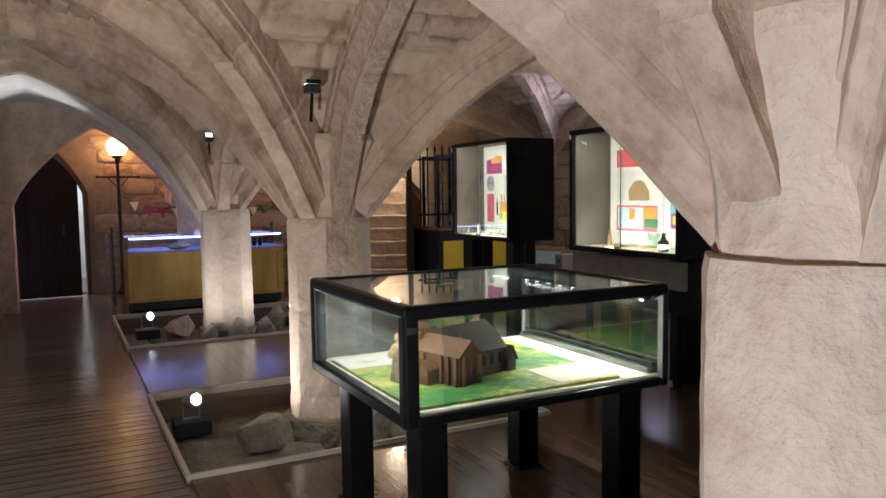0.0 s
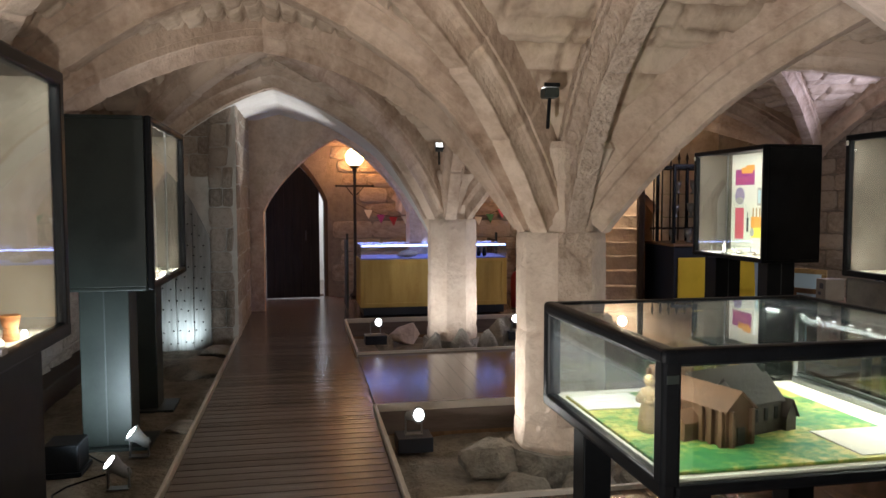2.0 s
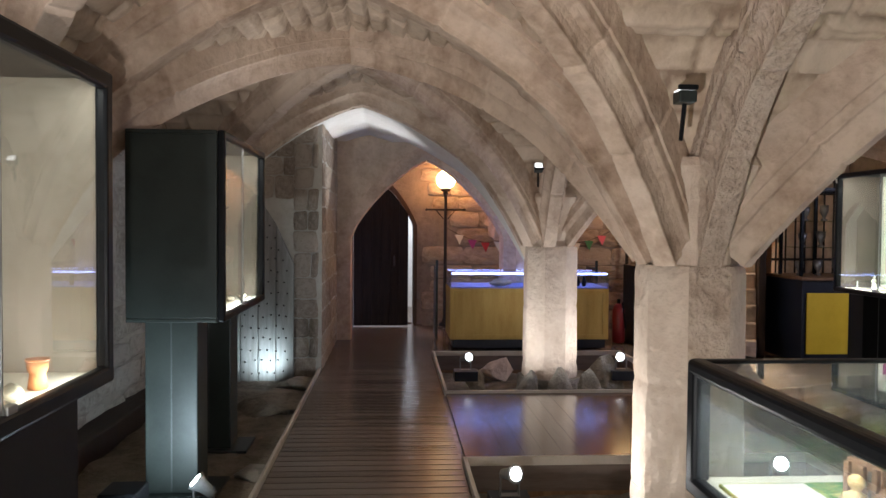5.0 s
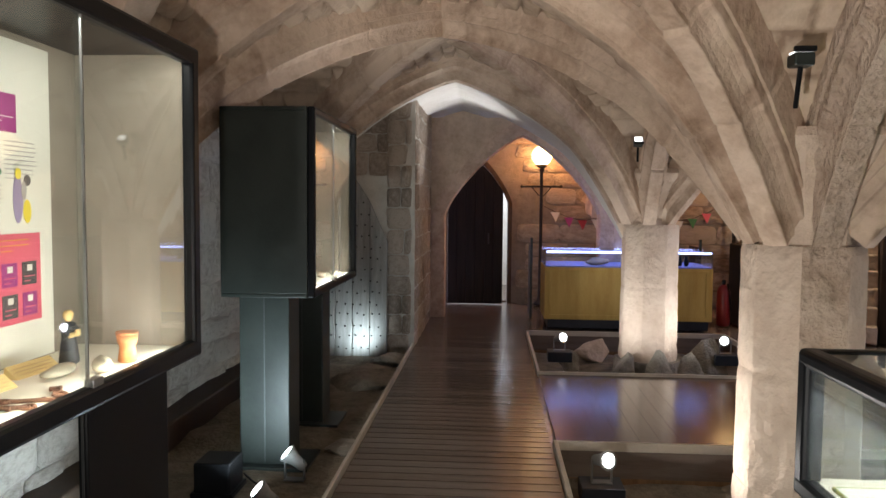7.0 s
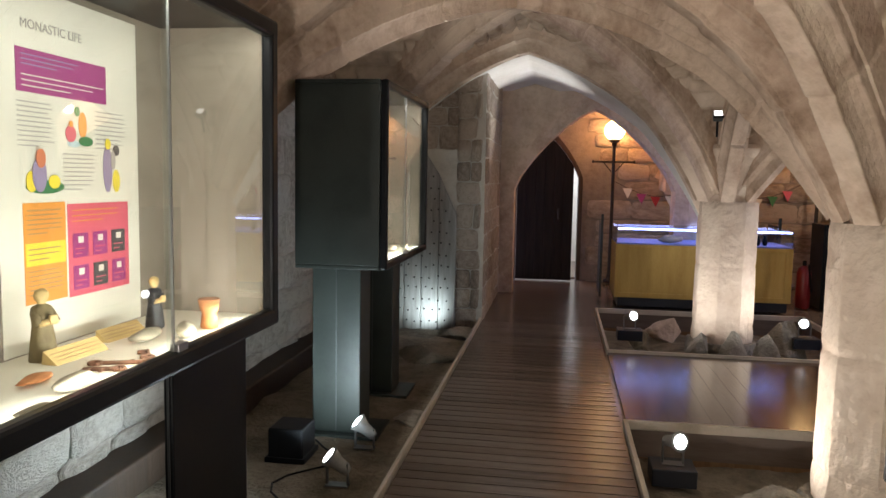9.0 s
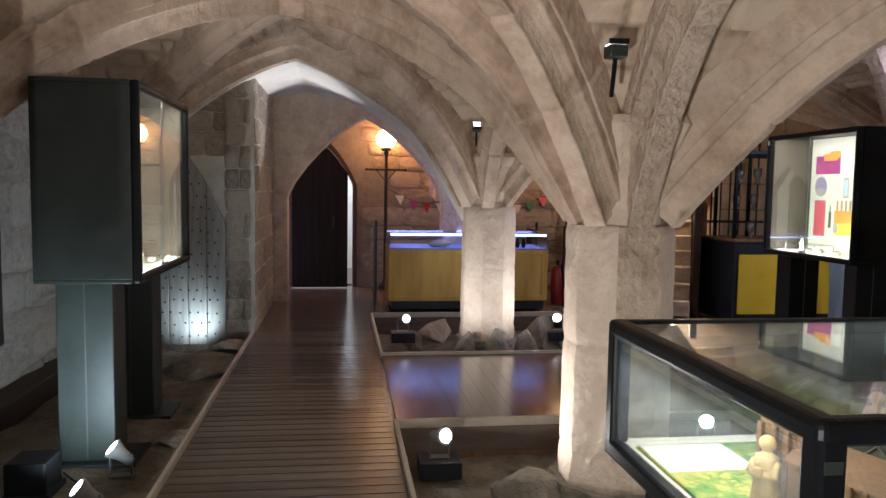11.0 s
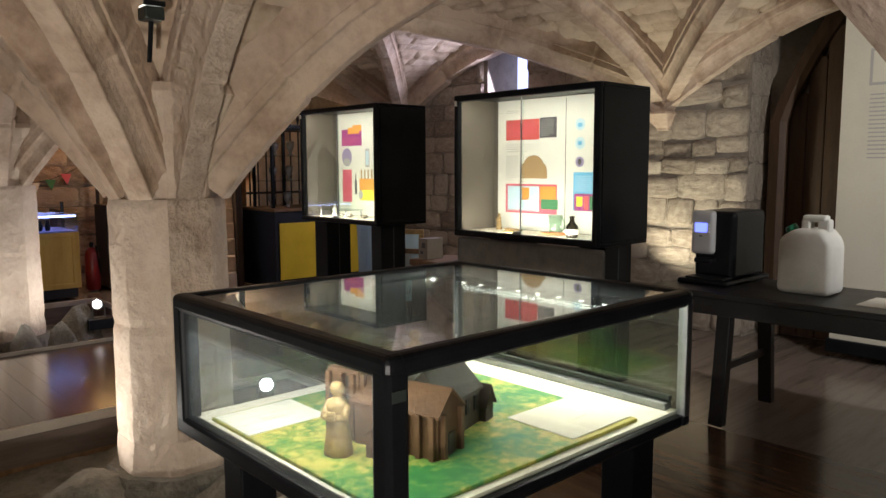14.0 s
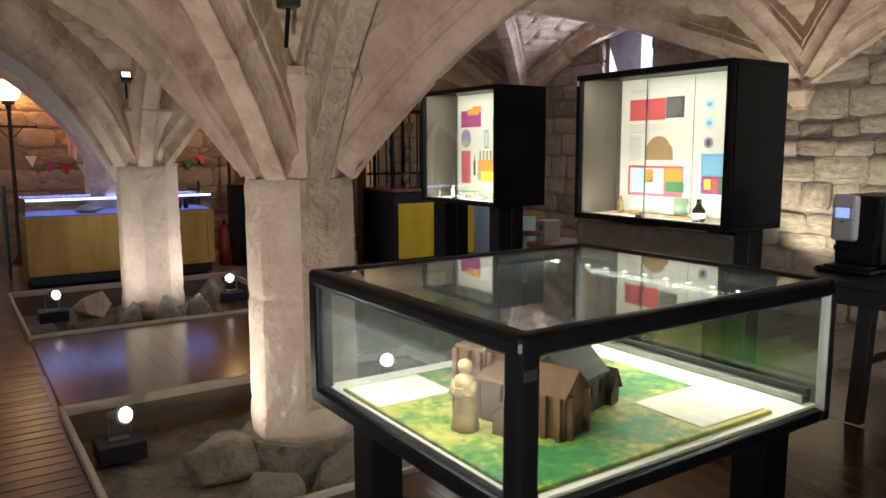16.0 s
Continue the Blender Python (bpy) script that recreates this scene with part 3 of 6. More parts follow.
wall_west = setting("wall_west", box(XL - 0.4, -2.75, -0.5, XL, 9.05, 3.3), PALE_MORTAR, "rough sandstone wall")
wall_east = setting("wall_east", box(XR, JAMB, -0.5, XR + 0.5, 6.8, 3.3), MORTAR, "rough sandstone wall")
setting("wall_east_5", box(XR, -2.75, -0.5, XR + 0.5, 2.2, 3.3), MORTAR, "rough sandstone wall")
setting("wall_east_6", box(XR + 0.37, 2.2, -0.5, XR + 0.5, JAMB, 3.3), MORTAR, "stone behind the recessed doorway")
setting("wall_east_2", box(XR, 7.4, -0.5, XR + 0.5, 15.4, 3.3), MORTAR, "rough sandstone wall")
setting("wall_east_3", box(XR, 6.8, -0.5, XR + 0.5, 7.4, 1.8), MORTAR, "rough sandstone wall below the window")
setting("wall_east_4", box(XR, 6.8, 2.75, XR + 0.5, 7.4, 3.3), MORTAR)
setting("wall_south", box(XL - 0.4, -2.75, -0.5, XR + 0.5, -2.35, 3.3), MORTAR, "sandstone wall")
wall_pier = setting("wall_pier", box(XL - 0.4, 9.05, -0.5, -0.43, 11.1, 3.3), PALE_MORTAR, "stone wall end beside the walkway")
arch_wall = wall_with_arches("wall_arches", 11.1, 11.42, XL - 0.4, XR, 3.3, ((-0.25, 1.75, 1.35, 2.36, 0.0, 14, 1.3, 0.8), (2.3, 5.6, 1.3, 2.4)), WEB, "dividing wall with pointed arches")
ring_in, ring_out = pointed(-0.25, 1.75, 1.35, 2.36, 0.0, 14, 1.3, 0.8), pointed(-0.42, 1.92, 1.35, 2.56, 0.0, 14, 1.3, 0.8)
bm = bmesh.new()
loops = [[bm.verts.new((x, y, z)) for x, z in l] for l, y in ((ring_out, 11.099), (ring_out, 11.04), (ring_in, 11.04), ([(x + (0.012 if x < 0.75 else -0.012), z - 0.008) for x, z in ring_in], 11.2))]
for la, lb in zip(loops, loops[1:]):
    for k in range(len(la) - 1):
        bm.faces.new((la[k], la[k + 1], lb[k + 1], lb[k]))
bmesh.ops.recalc_face_normals(bm, faces=bm.faces[:])
setting("arch_ring", bm, STONE, "plain dressed stone ring round the far arch")
wall_north = wall_with_arches("wall_north", 12.62, 13.0, XL - 0.4, XR, 3.3, ((-0.3, 0.6, 1.5, 2.1),), MORTAR, "stone end wall with a pointed doorway")
setting("back_room_wall", box(-1.5, 15.3, -0.2, 2.6, 15.5, 3.3), PLASTER, "white wall of the room beyond the door")
setting("back_room_floor", box(-1.5, 13.0, -0.2, 2.6, 15.3, -0.02), PLANK)
setting("back_room_side", box(-1.7, 13.0, -0.2, -1.5, 15.5, 3.3), PLASTER)
setting("back_room_side", box(2.6, 13.0, -0.2, 2.8, 15.5, 3.3), PLASTER)

# ---------------------------------------------------------------- display cabinets on posts
PURPLE, RED, ORANGE, SUN = plain("print_purple", (0.36, 0.05, 0.22), 0.6), plain("print_red", (0.62, 0.1, 0.09), 0.6), plain("print_orange", (0.8, 0.33, 0.06), 0.6), plain("print_yellow", (0.85, 0.68, 0.06), 0.6)
PINK, INK, SKYBLUE, LEAF = plain("print_pink", (0.72, 0.13, 0.19), 0.6), plain("print_ink", (0.08, 0.075, 0.08), 0.7), plain("print_blue", (0.16, 0.45, 0.68), 0.6), plain("print_green", (0.06, 0.22, 0.09), 0.6)
TAN, LILAC, GREYINK, PALEBLUE = plain("print_tan", (0.42, 0.27, 0.13), 0.7), plain("print_lilac", (0.32, 0.26, 0.42), 0.7), plain("print_grey", (0.42, 0.4, 0.38), 0.7), plain("print_pale_blue", (0.52, 0.68, 0.74), 0.7)
TERRA = plain("print_terracotta", (0.6, 0.2, 0.1), 0.7)
WHITE = plain("white_enamel", (0.78, 0.78, 0.76), 0.4)


DULLGREY = plain("dull_grey_metal", (0.07, 0.075, 0.075), 0.5, 0.5)


def frame_bars(x0, x1, y0, y1, z0, z1, w, bevel):
    bm = bmesh.new()
    box(x0, y0, z0, x1, y1, z0 + w, bevel, bm)
    box(x0, y0, z1 - w, x1, y1, z1, bevel, bm)
    box(x0 + 0.0008, y0 + 0.0008, z0 + 0.004, x1 - 0.0008, y0 + w, z1 - 0.004, bevel, bm)
    box(x0 + 0.0008, y1 - w, z0 + 0.004, x1 - 0.0008, y1 - 0.0008, z1 - 0.004, bevel, bm)
    return bm


def cabinet(front, back, y0, y1, z0, z1, inner, posts, ground, body_mat, label, seams, led_power, lit=(1.0, 0.95, 0.82), thick=0.024, rail=0.05, post_x=None):
    """A wall-height showcase on posts, glazed at x=front."""
    out = 1 if front > back else -1
    c = thing("display_cabinet", ((front + back) / 2, (y0 + y1) / 2, ground), label, "display cabinet", "display cabinets on posts")
    ox, oy, oz = (front + back) / 2, (y0 + y1) / 2, ground

    def b(xa, ya, za, xb, yb, zb, bev=0.003):
        return box(min(xa, xb) - ox, ya - oy, za - oz, max(xa, xb) - ox, yb - oy, zb - oz, bev)

    fi = front - out * 0.045
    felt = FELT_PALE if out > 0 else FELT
    part("top_panel", b(fi, y0, z1 - thick, back, y1, z1, 0.006), body_mat, c)
    part("bottom_panel", b(fi, y0, z0, back, y1, z0 + thick, 0.006), body_mat, c)
    for ya, yb in ((y0, y0 + thick), (y1 - thick, y1)):
        part("side_panel", b(fi, ya, z0 + thick, back, yb, z1 - thick, 0.004), body_mat, c)
    part("back_panel", b(back, y0 + thick, z0 + thick, back + out * 0.02, y1 - thick, z1 - thick), body_mat, c)
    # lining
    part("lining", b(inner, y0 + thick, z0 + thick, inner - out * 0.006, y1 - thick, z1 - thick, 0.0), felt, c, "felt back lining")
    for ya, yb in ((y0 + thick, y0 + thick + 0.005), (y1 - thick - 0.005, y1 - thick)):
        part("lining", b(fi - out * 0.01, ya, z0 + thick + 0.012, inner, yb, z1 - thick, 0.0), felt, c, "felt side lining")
    part("display_floor", b(fi - out * 0.004, y0 + thick, z0 + thick, inner, y1 - thick, z0 + thick + 0.012, 0.0), CREAM, c, "cream painted display floor")
    fr = frame_bars(min(front, fi) - ox, max(front, fi) - ox, y0 - oy, y1 - oy, z0 - oz, z1 - oz, rail, 0.012)
    f = part("front_frame", fr, BLACK, c, "rounded black front frame")
    edges = [y0 + rail - 0.004] + seams + [y1 - rail + 0.004]
    for k, (a, d) in enumerate(zip(edges, edges[1:])):
        s = 0.007 * (k % 2)
        g = part("pane", b(front - out * (0.016 + s), a, z0 + rail - 0.004, front - out * (0.021 + s), d + (0.02 if d in seams else 0), z1 - rail + 0.004, 0.0), GLASS, f, "sliding glass pane")
        g.visible_shadow = False
        if d in seams:
            part("pane_edge", b(front - out * (0.014 + s), d + 0.016, z0 + rail, front - out * (0.022 + s), d + 0.021, z1 - rail, 0.0), STEEL, f, "bright edge of the sliding pane")
    part("lock", b(front - out * 0.002, seams[0] + 0.02, z0 + rail - 0.004, front - out * 0.03, seams[0] + 0.075, z0 + rail + 0.02, 0.003), STEEL, f, "small chrome sliding lock")
    if out < 0:
        part("number_tag", b(front + 0.0005, y1 - 0.034, z1 - 0.075, front - 0.0015, y1 - 0.012, z1 - 0.04, 0.0), PAPER, f, "small white number tag")
    part("light_strip", b(fi - out * 0.003, y0 + 0.08, z1 - rail + 0.016, fi - out * 0.022, y1 - 0.08, z1 - thick - 0.001, 0.001), LED, c, "lit strip light under the top")
    la = lamp("cabinet_strip_light", "AREA", (fi - out * 0.014, (y0 + y1) / 2, z1 - rail + 0.013), led_power * 0.62, lit, (front - out * 0.3, (y0 + y1) / 2, z0), y1 - y0 - 0.2, 0.018)
    part("light_strip", b(fi - out * 0.002, y0 + 0.08, z0 + thick + 0.013, fi - out * 0.014, y1 - 0.08, z0 + rail - 0.012, 0.001), LED, c, "lit strip light behind the lower rail")
    lamp("cabinet_strip_light", "AREA", (fi - out * 0.016, (y0 + y1) / 2, z0 + rail + 0.004), led_power * 0.75, lit, (inner, (y0 + y1) / 2 + 0.001, z0 + 0.3), y1 - y0 - 0.2, 0.018)
    px0, px1 = post_x or (back + out * 0.09, back + out * 0.36)
    for ya, yb in posts:
        p = part("post", b(px0, ya, ground + 0.02, px1, yb, z0, 0.006), body_mat, c)
        mid = (px0 + px1) / 2
        part("joint_strip", b(mid - 0.004, ya - 0.003, ground + 0.03, mid + 0.004, ya + 0.004, z0 - 0.01, 0.001), DULLGREY, p, "thin grey joint strip")
        part("foot_plate", b(px0 - out * 0.05, ya - 0.06, ground, px1 + out * 0.12, yb + 0.06, ground + 0.02, 0.003), body_mat, p, "flat metal foot plate")
    return c


cabinet(-0.70, -1.24, 2.62, 4.10, 0.905, 2.017, -1.15, ((3.47, 4.0),), -0.12, BLACK, "black showcase on posts with monastic life display and figurines", [3.33], 5.7, rail=0.062, post_x=(-0.82, -0.79))
cabinet(-0.65, -1.205, 5.64, 6.97, 0.918, 2.018, -1.1, ((5.74, 5.98), (6.62, 6.86)), -0.12, GREENBLACK, "dark green-black showcase standing on two posts over earth", [6.21], 7, post_x=(-1.13, -0.83), rail=0.045)
cabinet(3.957, 4.48, 6.16, 7.275, 0.97, 1.942, 4.30, ((6.22, 6.36), (7.0, 7.2)), 0.0, BLACK, "black wooden showcase on posts with a colourful history panel", [6.70], 6.2, post_x=(4.05, 4.3), rail=0.04)
cabinet(4.055, 4.60, 4.12, 5.375, 0.945, 1.942, 4.45, ((4.2, 4.4), (5.0, 5.2)), 0.0, BLACK, "large black showcase with white printed panel and finds", [4.73], 7.4, post_x=(4.25, 4.55), rail=0.045)


def poster(name, x, out, y0, y1, z0, z1, label, items):
    """A printed panel at x facing out; items: kind, y0, y1, z0, z1, material."""
    p = thing(name, (x, (y0 + y1) / 2, z0), label, "information panel")
    oy, oz = (y0 + y1) / 2, z0

    def flat(ya, yb, za, zb, k, bm=None):
        a, b_ = sorted((out * 0.0015 * k, out * 0.0015 * (k + 1)))
        return box(a, min(ya, yb) - oy, za - oz, b_, max(ya, yb) - oy, zb - oz, 0, bm)

    part("sheet", flat(y0, y1, z0, z1, 0), PAPER, p, "white printed sheet")
    for nm, ya, yb, za, zb, mat, lev in items:
        if nm == "text_lines":
            bm = bmesh.new()
            n = max(2, int((zb - za) / 0.013))
            rnd = random.Random(int(1000 * za + 77 * ya))
            for k in range(n):
                z = zb - (zb - za) * (k + 0.5) / n
                end = ya + (yb - ya) * (rnd.uniform(0.82, 1.0) if k < n - 1 else 0.55)
                flat(ya, end, z - 0.0016, z + 0.0016, lev, bm)
            part(nm, bm, mat, p)
        elif nm in ("round_picture", "oval_picture"):
            bm = bmesh.new()
            r = bmesh.ops.create_cone(bm, cap_ends=True, segments=24, radius1=1, radius2=1, depth=0.0015)
            bmesh.ops.transform(bm, matrix=Matrix.Translation((out * 0.0015 * (lev + 0.5), (ya + yb) / 2 - oy, (za + zb) / 2 - oz)) @ Matrix.Diagonal((1, abs(yb - ya) / 2, abs(zb - za) / 2, 1)) @ pose(0, 0, 0, 0, 90, 0), verts=r["verts"])
            part(nm, bm, mat, p)
        else:
            part(nm, flat(ya, yb, za, zb, lev), mat, p)
    return p


def lettering(text, parent, local, size, mat, out):
    cu = bpy.data.curves.new("title", "FONT")
    cu.body, cu.size, cu.extrude = text, size, 0.0004
    cu.materials.append(mat)
    ob = new("title", cu)
    ob.parent = parent
    ob.matrix_basis = pose(*local, 90, 0, 90 if out > 0 else -90)
    return ob


items = [("headline_box", 3.31, 3.72, 1.68, 1.80, PURPLE, 1), ("text_lines", 3.33, 3.6, 1.75, 1.79, LILAC, 2), ("text_lines", 3.33, 3.71, 1.69, 1.735, PAPER, 2),
         ("text_lines", 3.31, 3.46, 1.525, 1.66, GREYINK, 1), ("text_lines", 3.66, 3.82, 1.53, 1.66, GREYINK, 1), ("text_lines", 3.5, 3.65, 1.40, 1.52, GREYINK, 1),
         ("oval_picture", 3.575, 3.615, 1.565, 1.645, ORANGE, 1), ("oval_picture", 3.51, 3.56, 1.55, 1.6, PINK, 2), ("oval_picture", 3.57, 3.64, 1.54, 1.57, LEAF, 3), ("oval_picture", 3.555, 3.58, 1.63, 1.66, LEAF, 2), ("oval_picture", 3.52, 3.58, 1.535, 1.555, PALEBLUE, 1), ("round_picture", 3.525, 3.545, 1.595, 1.615, ORANGE, 3),
         ("oval_picture", 3.335, 3.50, 1.395, 1.435, LEAF, 1), ("oval_picture", 3.335, 3.38, 1.4, 1.46, SUN, 2), ("oval_picture", 3.36, 3.42, 1.4, 1.5, LILAC, 3), ("oval_picture", 3.375, 3.415, 1.47, 1.525, TERRA, 4), ("oval_picture", 3.43, 3.48, 1.41, 1.45, SUN, 2),
         ("oval_picture", 3.695, 3.745, 1.395, 1.55, LILAC, 1), ("oval_picture", 3.745, 3.785, 1.395, 1.47, SUN, 2), ("round_picture", 3.705, 3.735, 1.535, 1.57, SUN, 3), ("oval_picture", 3.75, 3.785, 1.515, 1.55, INK, 2), ("oval_picture", 3.735, 3.76, 1.47, 1.53, GREYINK, 3),
         ("side_box", 3.32, 3.5, 1.08, 1.37, ORANGE, 1), ("text_lines", 3.335, 3.485, 1.275, 1.355, TAN, 2), ("side_box", 3.325, 3.495, 1.19, 1.255, SUN, 2), ("text_lines", 3.335, 3.485, 1.10, 1.18, TAN, 2), ("text_lines", 3.335, 3.485, 1.20, 1.245, TAN, 3),
         ("fact_box", 3.51, 3.83, 1.075, 1.362, PINK, 1), ("text_lines", 3.53, 3.81, 1.30, 1.35, ORANGE, 2)]
for i in range(3):
    for k in range(2):
        items.append(("fact_tile", 3.53 + 0.1 * i, 3.605 + 0.1 * i, 1.095 + 0.1 * k, 1.17 + 0.1 * k, (PURPLE, INK)[(i + k) % 2 if i else 0], 2))
        items.append(("text_lines", 3.54 + 0.1 * i, 3.595 + 0.1 * i, 1.10 + 0.1 * k, 1.13 + 0.1 * k, PINK, 3))
        items.append(("fact_number", 3.555 + 0.1 * i, 3.58 + 0.1 * i, 1.14 + 0.1 * k, 1.16 + 0.1 * k, PAPER, 3))
p = poster("information_panel", -1.148, 1, 3.23, 3.9, 0.945, 1.97, "white printed panel on monastic life with purple and orange boxes", items)
lettering("MONASTIC LIFE", p, (0.004, 3.33 - 3.565, 1.855 - 0.945), 0.038, GREYINK, 1)
tagged(p.children[-1], "grey serif heading on the panel")

items = [("headline_box", 5.22, 4.905, 1.63, 1.775, RED, 1), ("text_lines", 5.2, 4.93, 1.65, 1.76, PINK, 2), ("side_box", 4.90, 4.75, 1.64, 1.78, INK, 1), ("text_lines", 4.89, 4.765, 1.65, 1.77, GREYINK, 2), ("text_lines", 5.22, 5.02, 1.82, 1.845, GREYINK, 1),
         ("text_lines", 5.22, 4.85, 1.54, 1.605, GREYINK, 1), ("text_lines", 5.22, 5.1, 1.34, 1.52, GREYINK, 1),
         ("oval_picture", 5.05, 4.86, 1.36, 1.52, TAN, 1), ("helmet_picture", 5.065, 4.83, 1.355, 1.42, TAN, 2), ("oval_picture", 5.07, 5.0, 1.36, 1.47, TAN, 3), ("oval_picture", 4.9, 4.83, 1.36, 1.46, TAN, 3),
         ("picture", 5.22, 4.74, 1.105, 1.315, PINK, 1), ("picture", 5.2, 4.90, 1.12, 1.30, PALEBLUE, 2), ("picture", 5.06, 4.99, 1.2, 1.29, ORANGE, 3), ("picture", 5.02, 4.96, 1.14, 1.22, PAPER, 3), ("picture", 4.89, 4.75, 1.2, 1.30, ORANGE, 2),
         ("jug_picture", 4.88, 4.73, 1.14, 1.21, LEAF, 3), ("text_lines", 5.19, 4.92, 1.11, 1.13, RED, 3),
         ("round_picture", 4.59, 4.51, 1.68, 1.76, PALEBLUE, 1), ("round_picture", 4.59, 4.51, 1.555, 1.635, PALEBLUE, 1), ("round_picture", 4.585, 4.515, 1.435, 1.505, LILAC, 1), ("round_picture", 4.565, 4.535, 1.45, 1.49, INK, 2), ("round_picture", 4.57, 4.53, 1.7, 1.73, SKYBLUE, 2), ("round_picture", 4.57, 4.53, 1.58, 1.61, SKYBLUE, 2),
         ("side_box", 4.60, 4.25, 1.14, 1.40, SKYBLUE, 1), ("text_lines", 4.58, 4.28, 1.27, 1.38, PALEBLUE, 2), ("picture", 4.59, 4.42, 1.14, 1.255, PURPLE, 2), ("picture", 4.57, 4.52, 1.17, 1.235, SUN, 3), ("picture", 4.51, 4.47, 1.15, 1.24, RED, 3), ("picture", 4.46, 4.43, 1.15, 1.24, LEAF, 3), ("fold_line", 4.672, 4.668, 1.0, 1.9, FELT, 1)]
poster("information_panel", 4.444, -1, 4.15, 5.30, 0.985, 1.915, "white printed panel with a red heading and helmet picture", items)
items = [("headline_box", 7.10, 6.80, 1.63, 1.775, PURPLE, 1), ("text_lines", 7.08, 6.85, 1.64, 1.70, PINK, 2), ("picture", 7.0, 6.83, 1.735, 1.79, ORANGE, 3), ("picture", 6.93, 6.80, 1.76, 1.81, ORANGE, 2), ("oval_picture", 7.10, 6.95, 1.45, 1.61, LILAC, 1), ("oval_picture", 7.08, 6.97, 1.455, 1.52, GREYINK, 2),
         ("side_box", 7.095, 6.955, 1.13, 1.42, PINK, 1), ("text_lines", 7.08, 6.97, 1.15, 1.28, RED, 2), ("picture", 6.75, 6.69, 1.44, 1.6, GREYINK, 1), ("picture", 6.74, 6.7, 1.46, 1.58, PALEBLUE, 2), ("bottle_picture", 6.91, 6.88, 1.2, 1.33, INK, 1), ("bottle_picture", 6.9, 6.89, 1.33, 1.38, INK, 1),
         ("picture", 6.84, 6.62, 1.24, 1.34, ORANGE, 1), ("picture", 6.84, 6.62, 1.15, 1.24, SUN, 1), ("picture", 6.82, 6.8, 1.34, 1.42, TAN, 1), ("picture", 6.77, 6.75, 1.34, 1.42, TAN, 1), ("picture", 6.72, 6.7, 1.34, 1.42, TAN, 1), ("picture", 6.67, 6.65, 1.34, 1.42, TAN, 1), ("oval_picture", 6.85, 6.79, 1.16, 1.24, GREYINK, 2)]
poster("information_panel", 4.294, -1, 6.3, 7.16, 1.01, 1.915, "white printed panel with purple heading and oval photograph", items)


# ---------------------------------------------------------------- finds in the showcases
ROBE = noisy("painted_brown_robe", ((0.3, (0.10, 0.075, 0.035)), (0.7, (0.22, 0.17, 0.085))), 20.0, 0.6, 0.3, 90)
ROBE_DARK = noisy("painted_dark_robe", ((0.3, (0.015, 0.015, 0.017)), (0.7, (0.04, 0.04, 0.045))), 20.0, 0.5, 0.2, 90)
GILT = noisy("gilt_wood", ((0.3, (0.16, 0.09, 0.03)), (0.7, (0.34, 0.22, 0.085))), 25.0, 0.5, 0.3, 90)
TERRACOTTA = noisy("terracotta", ((0.3, (0.34, 0.12, 0.035)), (0.7, (0.5, 0.2, 0.07))), 15.0, 0.7, 0.3, 90)
RUST = noisy("rusty_iron", ((0.3, (0.05, 0.022, 0.014)), (0.7, (0.15, 0.065, 0.035))), 30.0, 0.85, 0.6, 120)
PEBBLE = noisy("worn_pebble", ((0.3, (0.16, 0.14, 0.10)), (0.7, (0.33, 0.29, 0.22))), 15.0, 0.7, 0.3, 90)
LABEL = noisy("buff_label_card", ((0.3, (0.6, 0.42, 0.16)), (0.7, (0.68, 0.5, 0.22))), 4.0, 0.7, 0.05, 60)


SKINGILT = noisy("pale_gilt_paint", ((0.3, (0.42, 0.27, 0.09)), (0.7, (0.62, 0.45, 0.2))), 25.0, 0.45, 0.2, 90)


def figurine(place, h, mat, label, turn=0, head=None):
    """A small robed statuette, one plain mesh."""
    k = h / 0.2
    prof = [(0.036, 0), (0.039, 0.006), (0.034, 0.05), (0.027, 0.1), (0.032, 0.13), (0.028, 0.15), (0.012, 0.158), (0.012, 0.163), (0.019, 0.172), (0.021, 0.183), (0.017, 0.194), (0.007, 0.2)]
    bm = lathe([(r * k, z * k) for r, z in prof], 20)
    for v in bm.verts:
        a = math.atan2(v.co.y, v.co.x)
        if v.co.z < 0.12 * k:
            f = 1 + 0.07 * math.sin(a * 7)
            v.co.x, v.co.y = v.co.x * f, v.co.y * f
        v.co.y *= 0.82
    for s in (-1, 1):
        rod((s * 0.026 * k, 0, 0.138 * k), (s * 0.03 * k, -0.022 * k, 0.105 * k), 0.011 * k, 8, bm)
        rod((s * 0.03 * k, -0.02 * k, 0.107 * k), (0.004 * s, -0.036 * k, 0.112 * k), 0.009 * k, 8, bm)
    box(-0.012 * k, -0.045 * k, 0.105 * k, 0.012 * k, -0.036 * k, 0.13 * k, 0.002, bm)
    bm.normal_update()
    for f in bm.faces:
        c = f.calc_center_median()
        f.material_index = 1 if head and (c.z > 0.157 * k or (c.y < -0.026 * k and 0.1 * k < c.z < 0.135 * k)) else 0
    ob = link("figurine", bm, (mat, head or mat), smooth=True)
    ob.matrix_basis = pose(*place, 0, 0, turn)
    return tagged(ob, label, "statuette")


def pebble(place, size, mat, label, seed, name="stone_find", turn=0):
    bm = lump(seed, size, rough=0.1, cuts=4, subdiv=2)
    low = min(v.co.z for v in bm.verts)
    for v in bm.verts:
        v.co.z -= low
    ob = link(name, bm, mat, smooth=True)
    ob.matrix_basis = pose(*place, 0, 0, turn)
    return tagged(ob, label, "stone" if name == "stone_find" else "relic")


